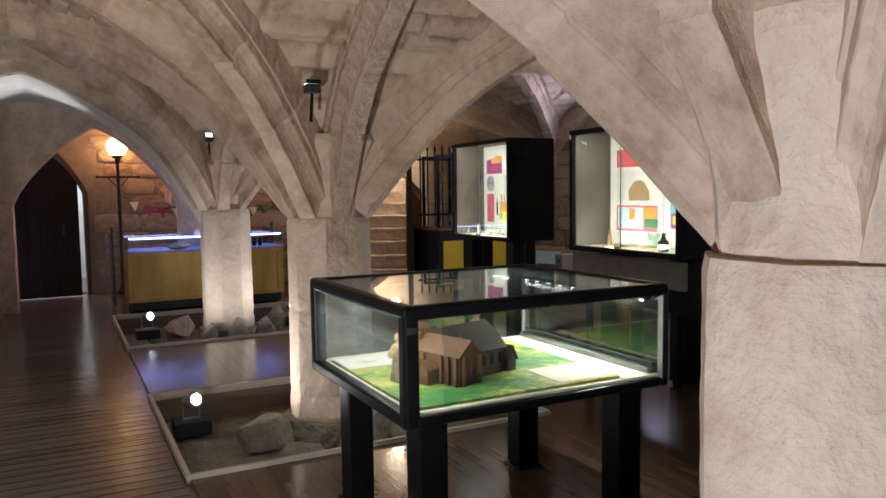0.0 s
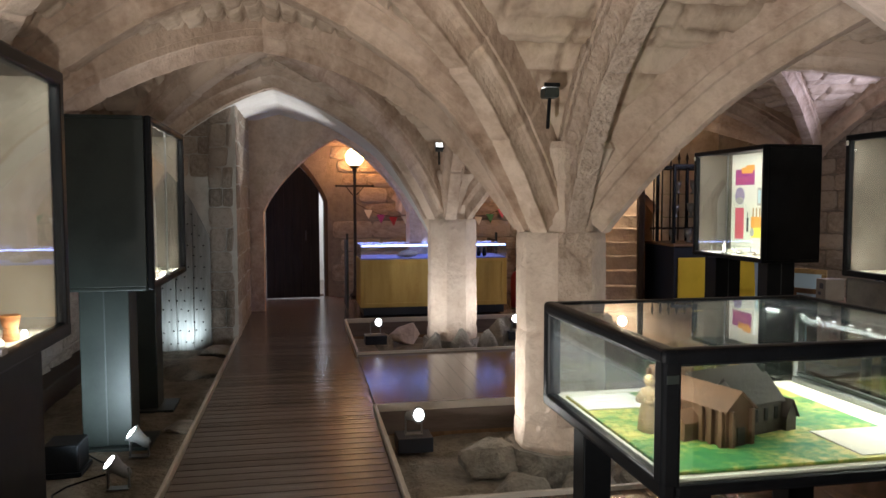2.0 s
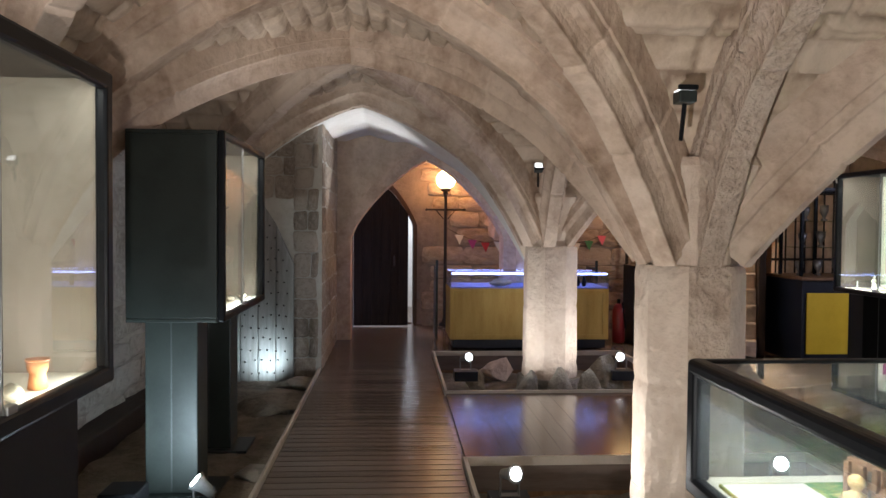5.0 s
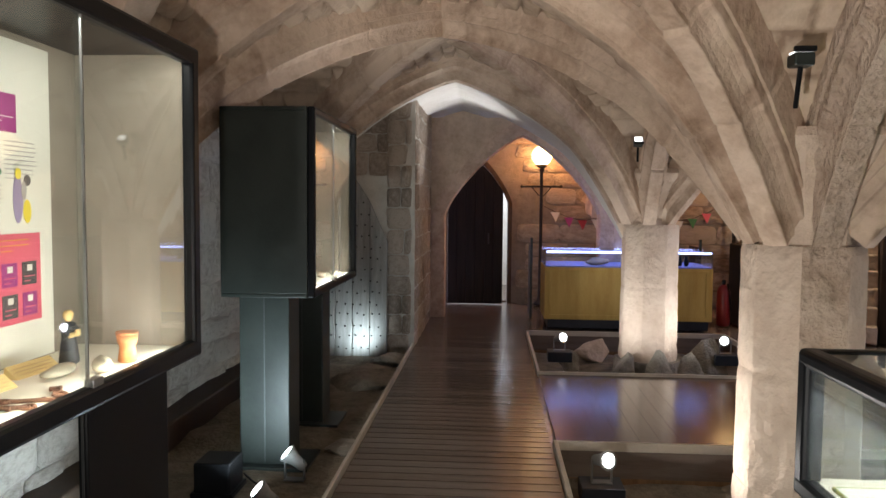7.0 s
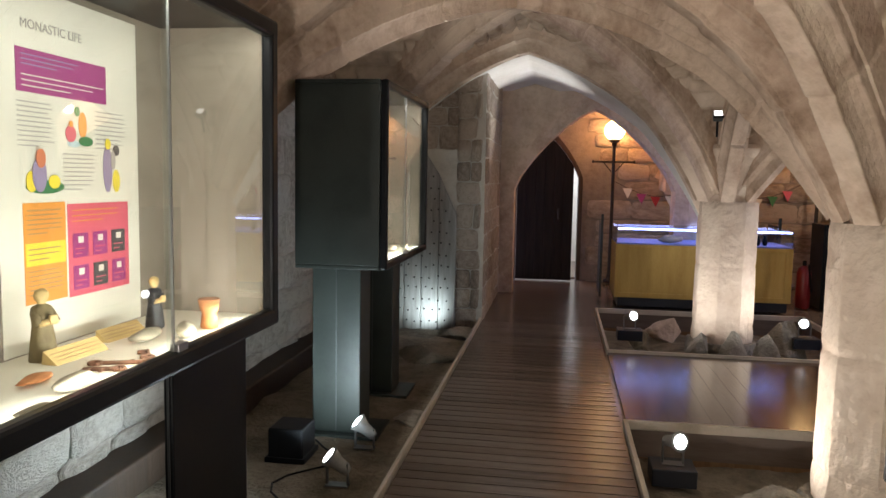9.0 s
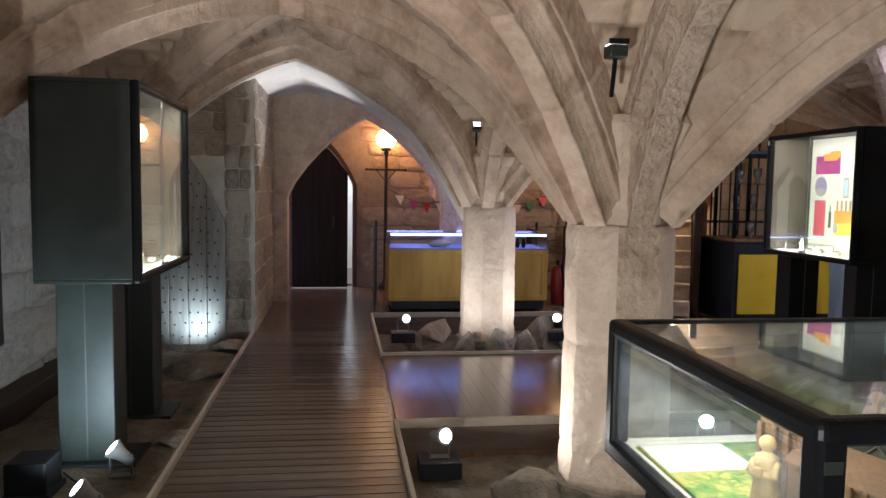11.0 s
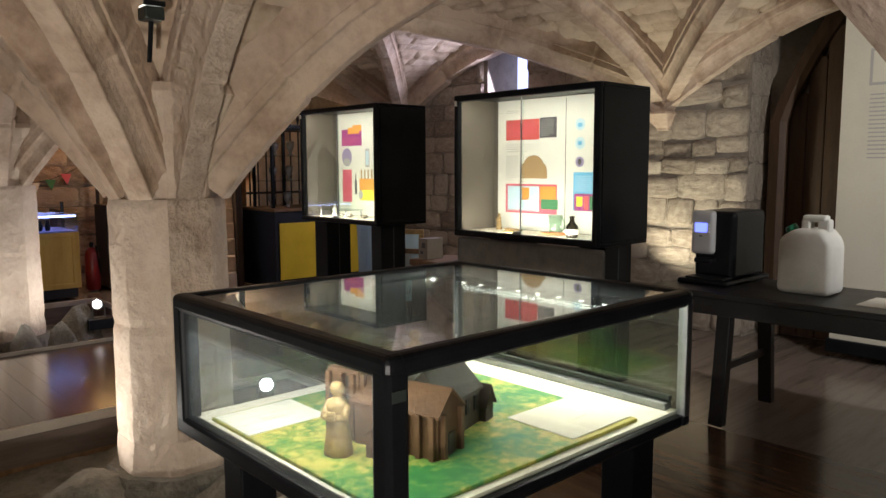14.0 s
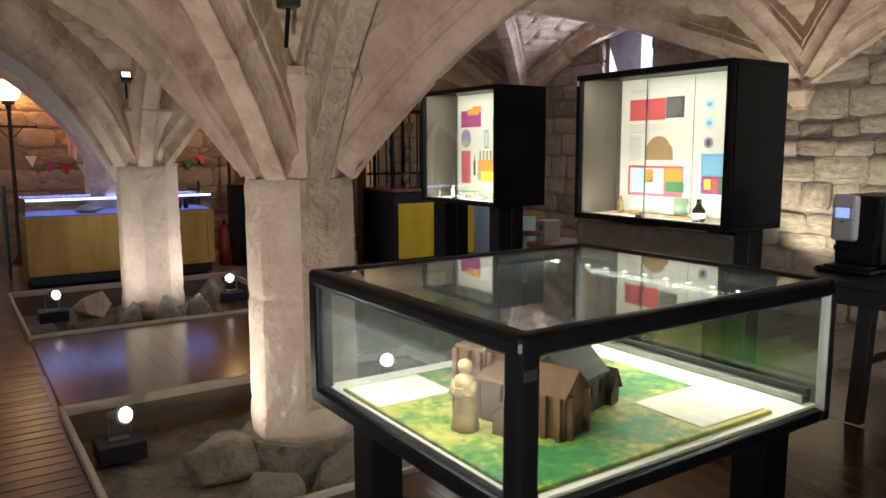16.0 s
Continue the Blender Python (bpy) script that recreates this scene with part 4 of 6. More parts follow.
def ironwork(place, turn, length, label, bow=True):
    bm = rod((-length / 2, 0, 0.006), (length / 2, 0, 0.006), 0.006)
    if bow:
        for k in range(10):
            a, b_ = 2 * math.pi * k / 10, 2 * math.pi * (k + 1) / 10
            rod((-length / 2 - 0.017 + 0.017 * math.cos(a), 0.017 * math.sin(a), 0.006), (-length / 2 - 0.017 + 0.017 * math.cos(b_), 0.017 * math.sin(b_), 0.006), 0.005, 6, bm)
    box(length / 2 - 0.02, 0, 0.001, length / 2, 0.028, 0.011, 0.002, bm)
    box(length / 2 - 0.05, 0, 0.001, length / 2 - 0.04, 0.018, 0.011, 0.002, bm)
    ob = link("iron_key", bm, RUST)
    ob.matrix_basis = pose(*place, 0, 0, turn)
    return tagged(ob, label, "iron key")


def label_wedge(place, length, turn):
    t = thing("label_block", place, "buff triangular label block on the display floor", "label", "", turn)
    bm = bmesh.new()
    v = [bm.verts.new(c) for c in ((-length / 2, -0.025, 0), (-length / 2, 0.025, 0), (-length / 2, 0.02, 0.036), (length / 2, -0.025, 0), (length / 2, 0.025, 0), (length / 2, 0.02, 0.036))]
    for f in ((0, 1, 2), (3, 5, 4), (0, 3, 4, 1), (1, 4, 5, 2), (0, 2, 5, 3)):
        bm.faces.new([v[i] for i in f])
    bmesh.ops.recalc_face_normals(bm, faces=bm.faces[:])
    part("block", bm, LABEL, t)
    bm = bmesh.new()
    for k in range(3):
        f = 0.25 + 0.22 * k
        y, z = -0.025 + 0.045 * f, 0.036 * f + 0.0012
        box(-length * 0.45, y - 0.0018, z - 0.0006, length * (0.44 - 0.1 * (k == 0)), y + 0.0018, z + 0.0006, 0, bm)
    part("text_lines", bm, TAN, t)
    return t


FA = 0.9415
figurine((-1.06, 3.27, FA), 0.2, ROBE, "brown robed monk statuette holding a bowl", 80, SKINGILT)
figurine((-1.0, 3.74, FA), 0.175, ROBE_DARK, "dark robed monk statuette with gilt hands", 80, SKINGILT)
pebble((-0.82, 3.62, FA), (0.034, 0.042, 0.03), PEBBLE, "round grey stone ball", 5)
pebble((-0.80, 3.05, FA), (0.035, 0.085, 0.02), PEBBLE, "long flat brown whetstone", 6)
pebble((-0.93, 3.06, FA), (0.03, 0.07, 0.012), TERRACOTTA, "broken orange pottery sherd", 7, "pottery_sherd")
pebble((-0.93, 3.56, FA), (0.04, 0.08, 0.02), PEBBLE, "flat grey-brown worked stone", 8)
pebble((-0.76, 2.84, FA), (0.03, 0.05, 0.015), PEBBLE, "small flat brown stone", 9)
ironwork((-0.85, 3.2, FA), 200, 0.07, "short rusty iron buckle fitting")
ironwork((-0.82, 3.28, FA), 20, 0.12, "long rusty iron key")
ironwork((-0.82, 3.39, FA), 120, 0.06, "rusty iron key with a round bow")
label_wedge((-1.0, 3.33, FA), 0.21, 86)
label_wedge((-1.03, 3.6, FA), 0.19, 84)
cup = thing("pottery_cup", (-0.83, 3.79, FA), "orange turned pottery beaker on the display floor", "cup")
part("body", lathe([(0.026, 0), (0.03, 0.004), (0.027, 0.03), (0.024, 0.05), (0.032, 0.07), (0.034, 0.098), (0.030, 0.098), (0.028, 0.07)], 24), TERRACOTTA, cup, smooth=True)
part("rim_band", lathe([(0.035, 0.092), (0.037, 0.095), (0.035, 0.1)], 24), TERRACOTTA, cup)
# cabinet over the earth
FB = 0.9545
t = thing("label_block", (-0.9, 6.4, FB), "cream folded label card on the cabinet floor", "label", "", 40)
part("card", box(-0.06, -0.03, 0, 0.06, 0.0, 0.07, 0.002), CREAM, t)
pebble((-0.8, 6.45, FB), (0.04, 0.05, 0.03), PEBBLE, "small pale carved stone fragment", 12)
pebble((-0.78, 6.72, FB), (0.04, 0.07, 0.02), PEBBLE, "flat pale stone fragment", 13)
pebble((-0.95, 6.1, FB), (0.06, 0.05, 0.1), TERRACOTTA, "upright orange pottery fragment", 14, "pottery_sherd")
# large cabinet
FC = 0.9815
bt = thing("glass_bottle", (4.2, 4.42, FC), "squat dark glass bottle with a pale label", "bottle")
part("body", lathe([(0.036, 0), (0.04, 0.01), (0.04, 0.075), (0.018, 0.1), (0.014, 0.125), (0.018, 0.13), (0.018, 0.14)], 20), plain("dark_glass", (0.02, 0.015, 0.01), 0.12), bt, smooth=True)
part("label_band", lathe([(0.0405, 0.025), (0.0412, 0.026), (0.0412, 0.055), (0.0405, 0.056)], 20), CREAM, bt)
mg = thing("tankard", (4.33, 4.66, FC), "clear glass tankard with a curved handle", "mug")
GLASSY = clear_glass("tankard_glass", (0.8, 0.88, 0.82))
part("body", lathe([(0.045, 0), (0.048, 0.01), (0.042, 0.06), (0.05, 0.13), (0.046, 0.13), (0.038, 0.06), (0.04, 0.012)], 24), GLASSY, mg, smooth=True)
bm = bmesh.new()
for k in range(8):
    a, b_ = -1.4 + 2.8 * k / 8, -1.4 + 2.8 * (k + 1) / 8
    rod((0, -0.044 - 0.035 * math.cos(a), 0.07 + 0.045 * math.sin(a)), (0, -0.044 - 0.035 * math.cos(b_), 0.07 + 0.045 * math.sin(b_)), 0.007, 8, bm)
part("handle", bm, GLASSY, mg, smooth=True)
figurine((4.35, 5.2, FC), 0.12, GILT, "small gilt metal statuette", -90)
pebble((4.16, 4.9, FC), (0.03, 0.09, 0.008), GILT, "flat bone comb fragment", 15, "bone_relic")
pebble((4.3, 5.03, FC), (0.05, 0.1, 0.012), GILT, "flat carved bone plate", 16, "bone_relic")
pebble((4.25, 4.62, FC), (0.04, 0.12, 0.014), TERRACOTTA, "long flat clay tile fragment", 17, "tile_fragment")
pebble((4.38, 4.35, FC), (0.03, 0.04, 0.05), PEBBLE, "small rounded grey stone", 18)
FD = 1.0065
figurine((4.12, 6.98, FD), 0.11, PAPER, "small white ceramic statuette", -90)
for k, y in enumerate((6.55, 6.75, 6.88)):
    pebble((4.12, y, FD), (0.03, 0.045, 0.02), PEBBLE, "small grey stone find on the shelf", 20 + k)
sh = thing("glass_shelf", (4.15, 6.92, FD), "small clear glass shelf on pegs", "shelf")
part("shelf_plate", box(-0.1, -0.2, 0.06, 0.1, 0.22, 0.066), GLASSY, sh)
for dx, dy in ((-0.08, -0.18), (0.08, -0.18), (-0.08, 0.2), (0.08, 0.2)):
    part("peg", rod((dx, dy, 0), (dx, dy, 0.06), 0.005), STEEL, sh)


# ---------------------------------------------------------------- table showcase with the abbey model
cx0, cx1, cy0, cy1 = 1.28, 2.512, 2.635, 3.715
case = thing("table_showcase", (cx0, cy0, 0), "black framed table showcase with glass top on four legs", "display case")
W, D = cx1 - cx0, cy1 - cy0
ZB, ZT = 0.61, 1.05
bm = bmesh.new()
for a in ((0, 0, 0.06, D), (W - 0.05, 0, W, D), (0.02, 0.0008, W - 0.02, 0.055), (0.02, D - 0.055, W - 0.02, D - 0.0008)):
    e = 0.0008 if a[0] == 0.02 else 0.0
    box(a[0], a[1], ZT - 0.055 + e, a[2], a[3], ZT - e, 0.018, bm, 3)
part("top_frame", bm, BLACK, case, "rounded black top frame")
bm = bmesh.new()
for a in ((0, 0, 0.05, D), (W - 0.04, 0, W, D), (0.048, 0.004, W - 0.038, 0.04), (0.048, D - 0.04, W - 0.038, D)):
    box(a[0], a[1], ZB, a[2], a[3], ZB + (0.055 if a[0] == 0 else 0.04), 0.012, bm)
part("bottom_frame", bm, BLACK, case)
part("base_board", box(0.03, 0.03, ZB + 0.012, W - 0.03, D - 0.03, ZB + 0.05, 0.0), CREAM, case, "cream base board")
for x, y, s in ((0.0, 0.0, 0.062), (0.0, D - 0.062, 0.062)):
    part("corner_post", box(x + 0.001, y + 0.001, ZB + 0.03, x + s, y + s, ZT - 0.03, 0.012), BLACK, case)
for x, y in ((W - 0.035, 0.002), (W - 0.035, D - 0.037)):
    part("corner_post", box(x, y, ZB + 0.03, x + 0.033, y + 0.033, ZT - 0.03, 0.004), STEEL, case, "slim grey metal post")
GLASS_SIDE = clear_glass("case_glass", (0.93, 0.97, 0.94), 2.2, 0.012)
GLASS_TOP = clear_glass("dusty_top_glass", (0.9, 0.96, 0.96), 2.2, 0.02, dust=0.014)
GLASS_DUSTY = clear_glass("dusty_case_glass", (0.93, 0.97, 0.96), 2.2, 0.03, dust=0.035)
for nm, g in (("top_pane", (0.05, 0.045, ZT - 0.014, W - 0.04, D - 0.045, ZT - 0.008)), ("side_pane", (0.018, 0.06, ZB + 0.05, 0.024, D - 0.06, ZT - 0.05)), ("side_pane", (W - 0.02, 0.03, ZB + 0.04, W - 0.014, D - 0.03, ZT - 0.05)),
              ("front_pane", (0.06, 0.012, ZB + 0.035, W - 0.03, 0.018, ZT - 0.05)), ("front_pane", (0.06, D - 0.018, ZB + 0.035, W - 0.03, D - 0.012, ZT - 0.05))):
    g = part(nm, box(*g), GLASS_DUSTY if g[0] == 0.018 else GLASS_TOP if nm == "top_pane" else GLASS_SIDE, case)
    g.visible_shadow = False
part("track", box(W - 0.075, 0.05, ZB + 0.05, W - 0.03, D - 0.05, ZB + 0.075, 0.004), STEEL, case, "dull metal track along the side")
part("track", box(W - 0.05, 0.05, ZB + 0.076, W - 0.03, D - 0.05, ZB + 0.095, 0.003), GREENBLACK, case, "dark upper track")
for x, y in ((0.10, 0.10), (0.10, D - 0.23), (W - 0.2, 0.08), (W - 0.2, D - 0.23)):
    lg = part("leg", box(x, y, 0.012, x + 0.12, y + 0.12, ZB, 0.006), BLACK, case)
    part("foot", box(x - 0.015, y - 0.015, 0, x + 0.135, y + 0.135, 0.012, 0.003), BLACK, lg, "flat foot")
part("light_bar", box(W - 0.075, 0.06, ZT - 0.075, W - 0.045, D - 0.06, ZT - 0.056, 0.003), BLACK, case, "black bar holding small lights")
for k in range(10):
    y = 0.1 + (D - 0.2) * k / 9
    part("led", lathe([(0.007, -0.004), (0.008, 0.0), (0.006, 0.004)], 10, at=(W - 0.062, y, ZT - 0.078)), LED, case, "small lit diode")
part("badge", box(0.012, -0.0015, ZT - 0.10, 0.05, 0.001, ZT - 0.075, 0.0005), GREENBLACK, case, "tiny maker's plate")
lamp("case_led_light", "AREA", (cx1 - 0.07, (cy0 + cy1) / 2, ZT - 0.084), 9, (1.0, 0.97, 0.84), (cx1 - 0.45, (cy0 + cy1) / 2, ZB), D - 0.2, 0.03)

lamp("case_led_light", "AREA", (cx0 + 0.075, (cy0 + cy1) / 2, ZT - 0.06), 6, (1.0, 0.98, 0.88), (cx0 + 0.4, (cy0 + cy1) / 2, ZB), D - 0.2, 0.03)
MAP = noisy("painted_landscape", ((0.42, (0.012, 0.12, 0.035)), (0.56, (0.035, 0.19, 0.045)), (0.62, (0.16, 0.27, 0.05)), (0.69, (0.5, 0.43, 0.1))), 2.0, 0.7, 0.15, 40)
CLAY = noisy("brown_model_wood", ((0.3, (0.06, 0.027, 0.012)), (0.7, (0.125, 0.06, 0.028))), 12.0, 0.7, 0.4, 80)
CLAY_DARK = noisy("dark_model_wood", ((0.3, (0.022, 0.016, 0.012)), (0.7, (0.05, 0.036, 0.027))), 12.0, 0.7, 0.4, 80)
MZ = ZB + 0.05
board = thing("model_base", (1.34, 2.69, MZ), "painted green landscape board of the abbey model", "model base")
part("board", box(0, 0, 0, 0.95, 0.9, 0.012, 0.003), MAP, board)
part("text_sheet", box(0.005, 0.67, 0.0125, 0.27, 0.885, 0.0145), PAPER, board, "white printed sheet")
part("text_sheet", box(0.66, 0.02, 0.0125, 0.945, 0.27, 0.0145), CREAM, board, "cream printed sheet")
part("text_lines", box(0.1, 0.75, 0.0146, 0.17, 0.756, 0.0152), GREYINK, board)
part("text_lines", box(0.1, 0.77, 0.0146, 0.16, 0.776, 0.0152), GREYINK, board)
part("text_lines", box(0.78, 0.12, 0.0146, 0.86, 0.126, 0.0152), GREYINK, board)
TOPZ = MZ + 0.012
abbey = thing("abbey_model", (1.617, 2.855, TOPZ), "brown wooden scale model of an abbey church on the board", "model", turn=17)


def gabled(x0, x1, y0, y1, h, rise, along="y"):
    """A house block with a pitched roof, its ridge along x or y."""
    bm = bmesh.new()
    if along == "y":
        m = (x0 + x1) / 2
        sec = [(x0, 0), (x1, 0), (x1, h), (m, h + rise), (x0, h)]
        a, b_ = [[bm.verts.new((x, y, z)) for x, z in sec] for y in (y0, y1)]
    else:
        m = (y0 + y1) / 2
        sec = [(y0, 0), (y1, 0), (y1, h), (m, h + rise), (y0, h)]
        a, b_ = [[bm.verts.new((x, y, z)) for y, z in sec] for x in (x0, x1)]
    bm.faces.new(a)
    bm.faces.new(b_[::-1])
    for i in range(5):
        bm.faces.new((a[i], a[(i + 1) % 5], b_[(i + 1) % 5], b_[i]))
    bmesh.ops.recalc_face_normals(bm, faces=bm.faces[:])
    return bm


def roof_slope(x0, x1, y0, y1, h, rise, along="y", over=0.008, thick=0.007):
    """Two thin roof boards over a gabled block, with small eaves."""
    bm = bmesh.new()
    for side in (-1, 1):
        if along == "y":
            m, e = (x0 + x1) / 2, (x0 if side < 0 else x1) + side * over
            drop = rise * over / ((x1 - x0) / 2)
            sec = [(m, h + rise), (e, h - drop), (e, h - drop + thick), (m, h + rise + thick)]
            a, b_ = [[bm.verts.new((p, y, z)) for p, z in sec] for y in (y0 - over, y1 + over)]
        else:
            m, e = (y0 + y1) / 2, (y0 if side < 0 else y1) + side * over
            drop = rise * over / ((y1 - y0) / 2)
            sec = [(m, h + rise), (e, h - drop), (e, h - drop + thick), (m, h + rise + thick)]
            a, b_ = [[bm.verts.new((x, p, z)) for p, z in sec] for x in (x0 - over, x1 + over)]
        bm.faces.new(a)
        bm.faces.new(b_[::-1])
        for i in range(4):
            bm.faces.new((a[i], a[(i + 1) % 4], b_[(i + 1) % 4], b_[i]))
    bmesh.ops.recalc_face_normals(bm, faces=bm.faces[:])
    return bm


for kind, dims, along, mat in (("nave", (0, 0.13, 0, 0.27, 0.12, 0.055), "y", CLAY), ("porch", (-0.07, 0, 0.11, 0.18, 0.062, 0.03), "x", CLAY), ("transept", (0.131, 0.33, 0.05, 0.2, 0.11, 0.075), "x", CLAY_DARK),
                               ("chapter_house", (0.331, 0.38, 0.03, 0.13, 0.06, 0.045), "y", CLAY_DARK), ("cloister", (0.1, 0.44, 0.201, 0.33, 0.12, 0.06), "x", CLAY_DARK)):
    part(kind, gabled(*dims, along), mat, abbey)
    part("roof", roof_slope(*dims, along), CLAY if mat is CLAY else CLAY_DARK, abbey)
part("tower", box(0.02, 0.271, 0, 0.14, 0.38, 0.2, 0.004), CLAY, abbey)
for x, y, h in ((-0.008, 0.012, 0.12), (-0.008, 0.055, 0.12), (-0.008, 0.095, 0.12), (-0.008, 0.2, 0.12), (0.02, -0.007, 0.12), (0.11, -0.007, 0.12), (0.013, 0.285, 0.19), (0.013, 0.325, 0.19), (0.013, 0.37, 0.19), (0.035, 0.264, 0.19)):
    part("buttress", box(x - 0.008, y - 0.008, 0, x + 0.008, y + 0.008, h, 0.003), CLAY, abbey)
part("doorway", box(0.05, -0.004, 0, 0.085, 0.002, 0.06, 0.001), CLAY_DARK, abbey, "dark arched doorway")
for x in (0.19, 0.24, 0.29):
    part("window", box(x, 0.046, 0.045, x + 0.018, 0.052, 0.09, 0.001), BLACK, abbey)
for z in (0.05, 0.1, 0.15):
    part("window", box(0.0165, 0.298, z, 0.021, 0.312, z + 0.03, 0.001), CLAY_DARK, abbey)
figurine((1.455, 3.073, TOPZ), 0.2, GILT, "carved gilt wooden monk statuette beside the model", -60)
figurine((2.02, 3.42, TOPZ), 0.2, GILT, "carved gilt wooden monk statuette behind the model", -30)

# ---------------------------------------------------------------- counters at the far end
ct = thing("blue_lit_counter", (1.0, 10.3, 0), "ochre plywood display counter with blue lit glass top", "counter")
part("plinth", box(0.04, 0.04, 0, 1.93, 0.75, 0.11, 0.004), NAVY, ct, "dark recessed plinth")
part("body", box(0, 0.012, 0.11, 1.96, 0.8, 0.735, 0.004), YELLOW, ct)
for x0, x1 in ((0.05, 0.93), (1.03, 1.91)):
    bm = bmesh.new()
    for a in ((x0, 0.14, x1, 0.17), (x0, 0.68, x1, 0.71), (x0, 0.172, x0 + 0.03, 0.678), (x1 - 0.03, 0.172, x1, 0.678)):
        box(a[0], 0.0, a[1], a[2], 0.011, a[3], 0.002, bm)
    part("panel_moulding", bm, YELLOW, ct)
part("glass_deck", box(0.01, 0.015, 0.736, 1.95, 0.79, 0.75, 0), plain("pale_blue_cloth", (0.22, 0.26, 0.55), 0.8), ct, "blue cloth display bed")
for g in ((0.005, 0.012, 0.75, 1.955, 0.018, 0.925), (0.005, 0.785, 0.75, 1.955, 0.79, 0.925), (0.005, 0.02, 0.75, 0.011, 0.78, 0.925), (1.949, 0.02, 0.75, 1.955, 0.78, 0.925), (0.005, 0.012, 0.928, 1.955, 0.79, 0.934)):
    q = part("pane", box(*g), GLASS, ct)
    q.visible_shadow = False
part("light_strip", box(0.02, 0.02, 0.905, 1.94, 0.045, 0.926, 0.002), BLUE_LED, ct, "bright blue strip light")
part("light_strip", box(0.02, 0.755, 0.905, 1.94, 0.78, 0.926, 0.002), BLUE_LED, ct, "bright blue strip light")
lamp("counter_blue_light", "AREA", (1.98, 10.7, 0.92), 2.6, (0.28, 0.36, 1.0), (1.98, 10.69, 0.76), 1.8, 0.5)
pebble((1.63, 10.5, 0.75), (0.16, 0.08, 0.05), PEBBLE, "tan stone relic on the blue display bed", 31)
for x in (2.62, 2.7, 2.1):
    k = thing("small_vessel", (x, 10.52, 0.75), "small dark metal vessel in the blue counter", "vessel")
    part("body", lathe([(0.02, 0), (0.028, 0.02), (0.03, 0.06), (0.018, 0.09), (0.022, 0.12)], 14), BLACK, k, smooth=True)
for x in (0.86, 2.98):
    s = thing("side_screen", (x, 11.0, 0), "tall narrow dark timber screen behind the counter", "screen")
    part("panel", box(0, 0, 0, 0.03, 0.04, 1.05, 0.003), GREENBLACK, s)
    part("panel", box(0.0, 0.041, 0.02, 0.03, 0.5, 0.95, 0.003), DARKWOOD, s)
ext = thing("fire_extinguisher", (3.22, 10.75, 0), "red fire extinguisher standing beside the counter", "fire extinguisher")
part("cylinder", lathe([(0.07, 0), (0.08, 0.02), (0.08, 0.42), (0.06, 0.48), (0.025, 0.51)], 18), plain("red_enamel", (0.2, 0.012, 0.014), 0.35), ext, smooth=True)
part("valve", lathe([(0.022, 0.51), (0.024, 0.56), (0.01, 0.57)], 12), BLACK, ext)
part("hose", rod((0.03, -0.06, 0.53), (0.07, -0.075, 0.2), 0.012), BLACK, ext)
bx = thing("black_locker", (3.4, 10.7, 0), "dark metal locker beside the counter with chrome catch", "locker")
part("body", box(0, 0, 0, 0.6, 0.45, 1.0, 0.006), BLACK, bx)
part("door", box(0.02, -0.014, 0.03, 0.58, -0.001, 0.97, 0.004), BLACK, bx)
part("catch", box(0.08, -0.03, 0.48, 0.14, -0.0145, 0.5, 0.003), STEEL, bx, "small chrome catch")

# globe lamp on a post with a ladder bar
gl = thing("lamp_post", (1.08, 12.42, 0), "dark iron lamp post with crossbar and lit globe", "lamp")
IRON = noisy("black_iron", ((0.3, (0.012, 0.009, 0.007)), (0.7, (0.03, 0.022, 0.017))), 20.0, 0.6, 0.3, 90)
part("post", lathe([(0.09, 0), (0.09, 0.03), (0.05, 0.06), (0.03, 0.12), (0.024, 0.9), (0.022, 1.95), (0.035, 1.97), (0.035, 2.0), (0.022, 2.01)], 16), IRON, gl, smooth=True)
part("crossbar", rod((-0.28, 0, 1.74), (0.28, 0, 1.74), 0.014, 10), IRON, gl)
for s in (-1, 1):
    part("finial", lathe([(0.012, -0.02), (0.022, 0.0), (0.012, 0.02)], 10, at=(0.285 * s, 0, 1.74)), IRON, gl)
    part("scroll", rod((0.03 * s, 0, 1.6), (0.14 * s, 0, 1.73), 0.008), IRON, gl)
part("holder", lathe([(0.05, 2.01), (0.075, 2.03), (0.07, 2.06)], 18), IRON, gl)
globe = part("globe", lathe([(0.02, 2.045)] + [(0.145 * math.sin(a), 2.185 - 0.145 * math.cos(a)) for a in [0.45 + 2.6 * k / 12 for k in range(13)]], 24), GLOBE, gl, "glowing round opal globe", True)
globe.visible_shadow = False
for q in copy_thing(gl, pose(3.85, 12.42, 0)).children:
    if q.name.startswith("globe"):
        q.visible_shadow = False

# doorway in the end wall
BLACKOAK = noisy("blackened_oak", ((0.25, (0.005, 0.003, 0.002)), (0.5, (0.011, 0.007, 0.005)), (0.8, (0.022, 0.014, 0.01))), 3.0, 0.75, 0.3, 40, stretch=(6, 6, 0.5), distance=0.005, spec=0.2)
door = thing("door_1", (-0.28, 12.38, 0.0), "dark plank door standing ajar under a pointed arch", "door", turn=0)
door["kind"] = "structure"
for k in range(6):
    x0, x1 = 0.134 * k, 0.134 * k + 0.131
    bm = box(x0, -0.06, 0.015, x1 + 0.003, -0.02, 1.5, 0.006)
    for v in bm.verts:
        if v.co.z > 1.2:
            v.co.z += 0.58 * (1 - min(1, abs(v.co.x - 0.43) / 0.45) ** 1.35) ** 0.85
    part("plank", bm, BLACKOAK, door)
part("handle", rod((0.6, -0.075, 0.9), (0.6, -0.075, 1.05), 0.012), IRON, door)
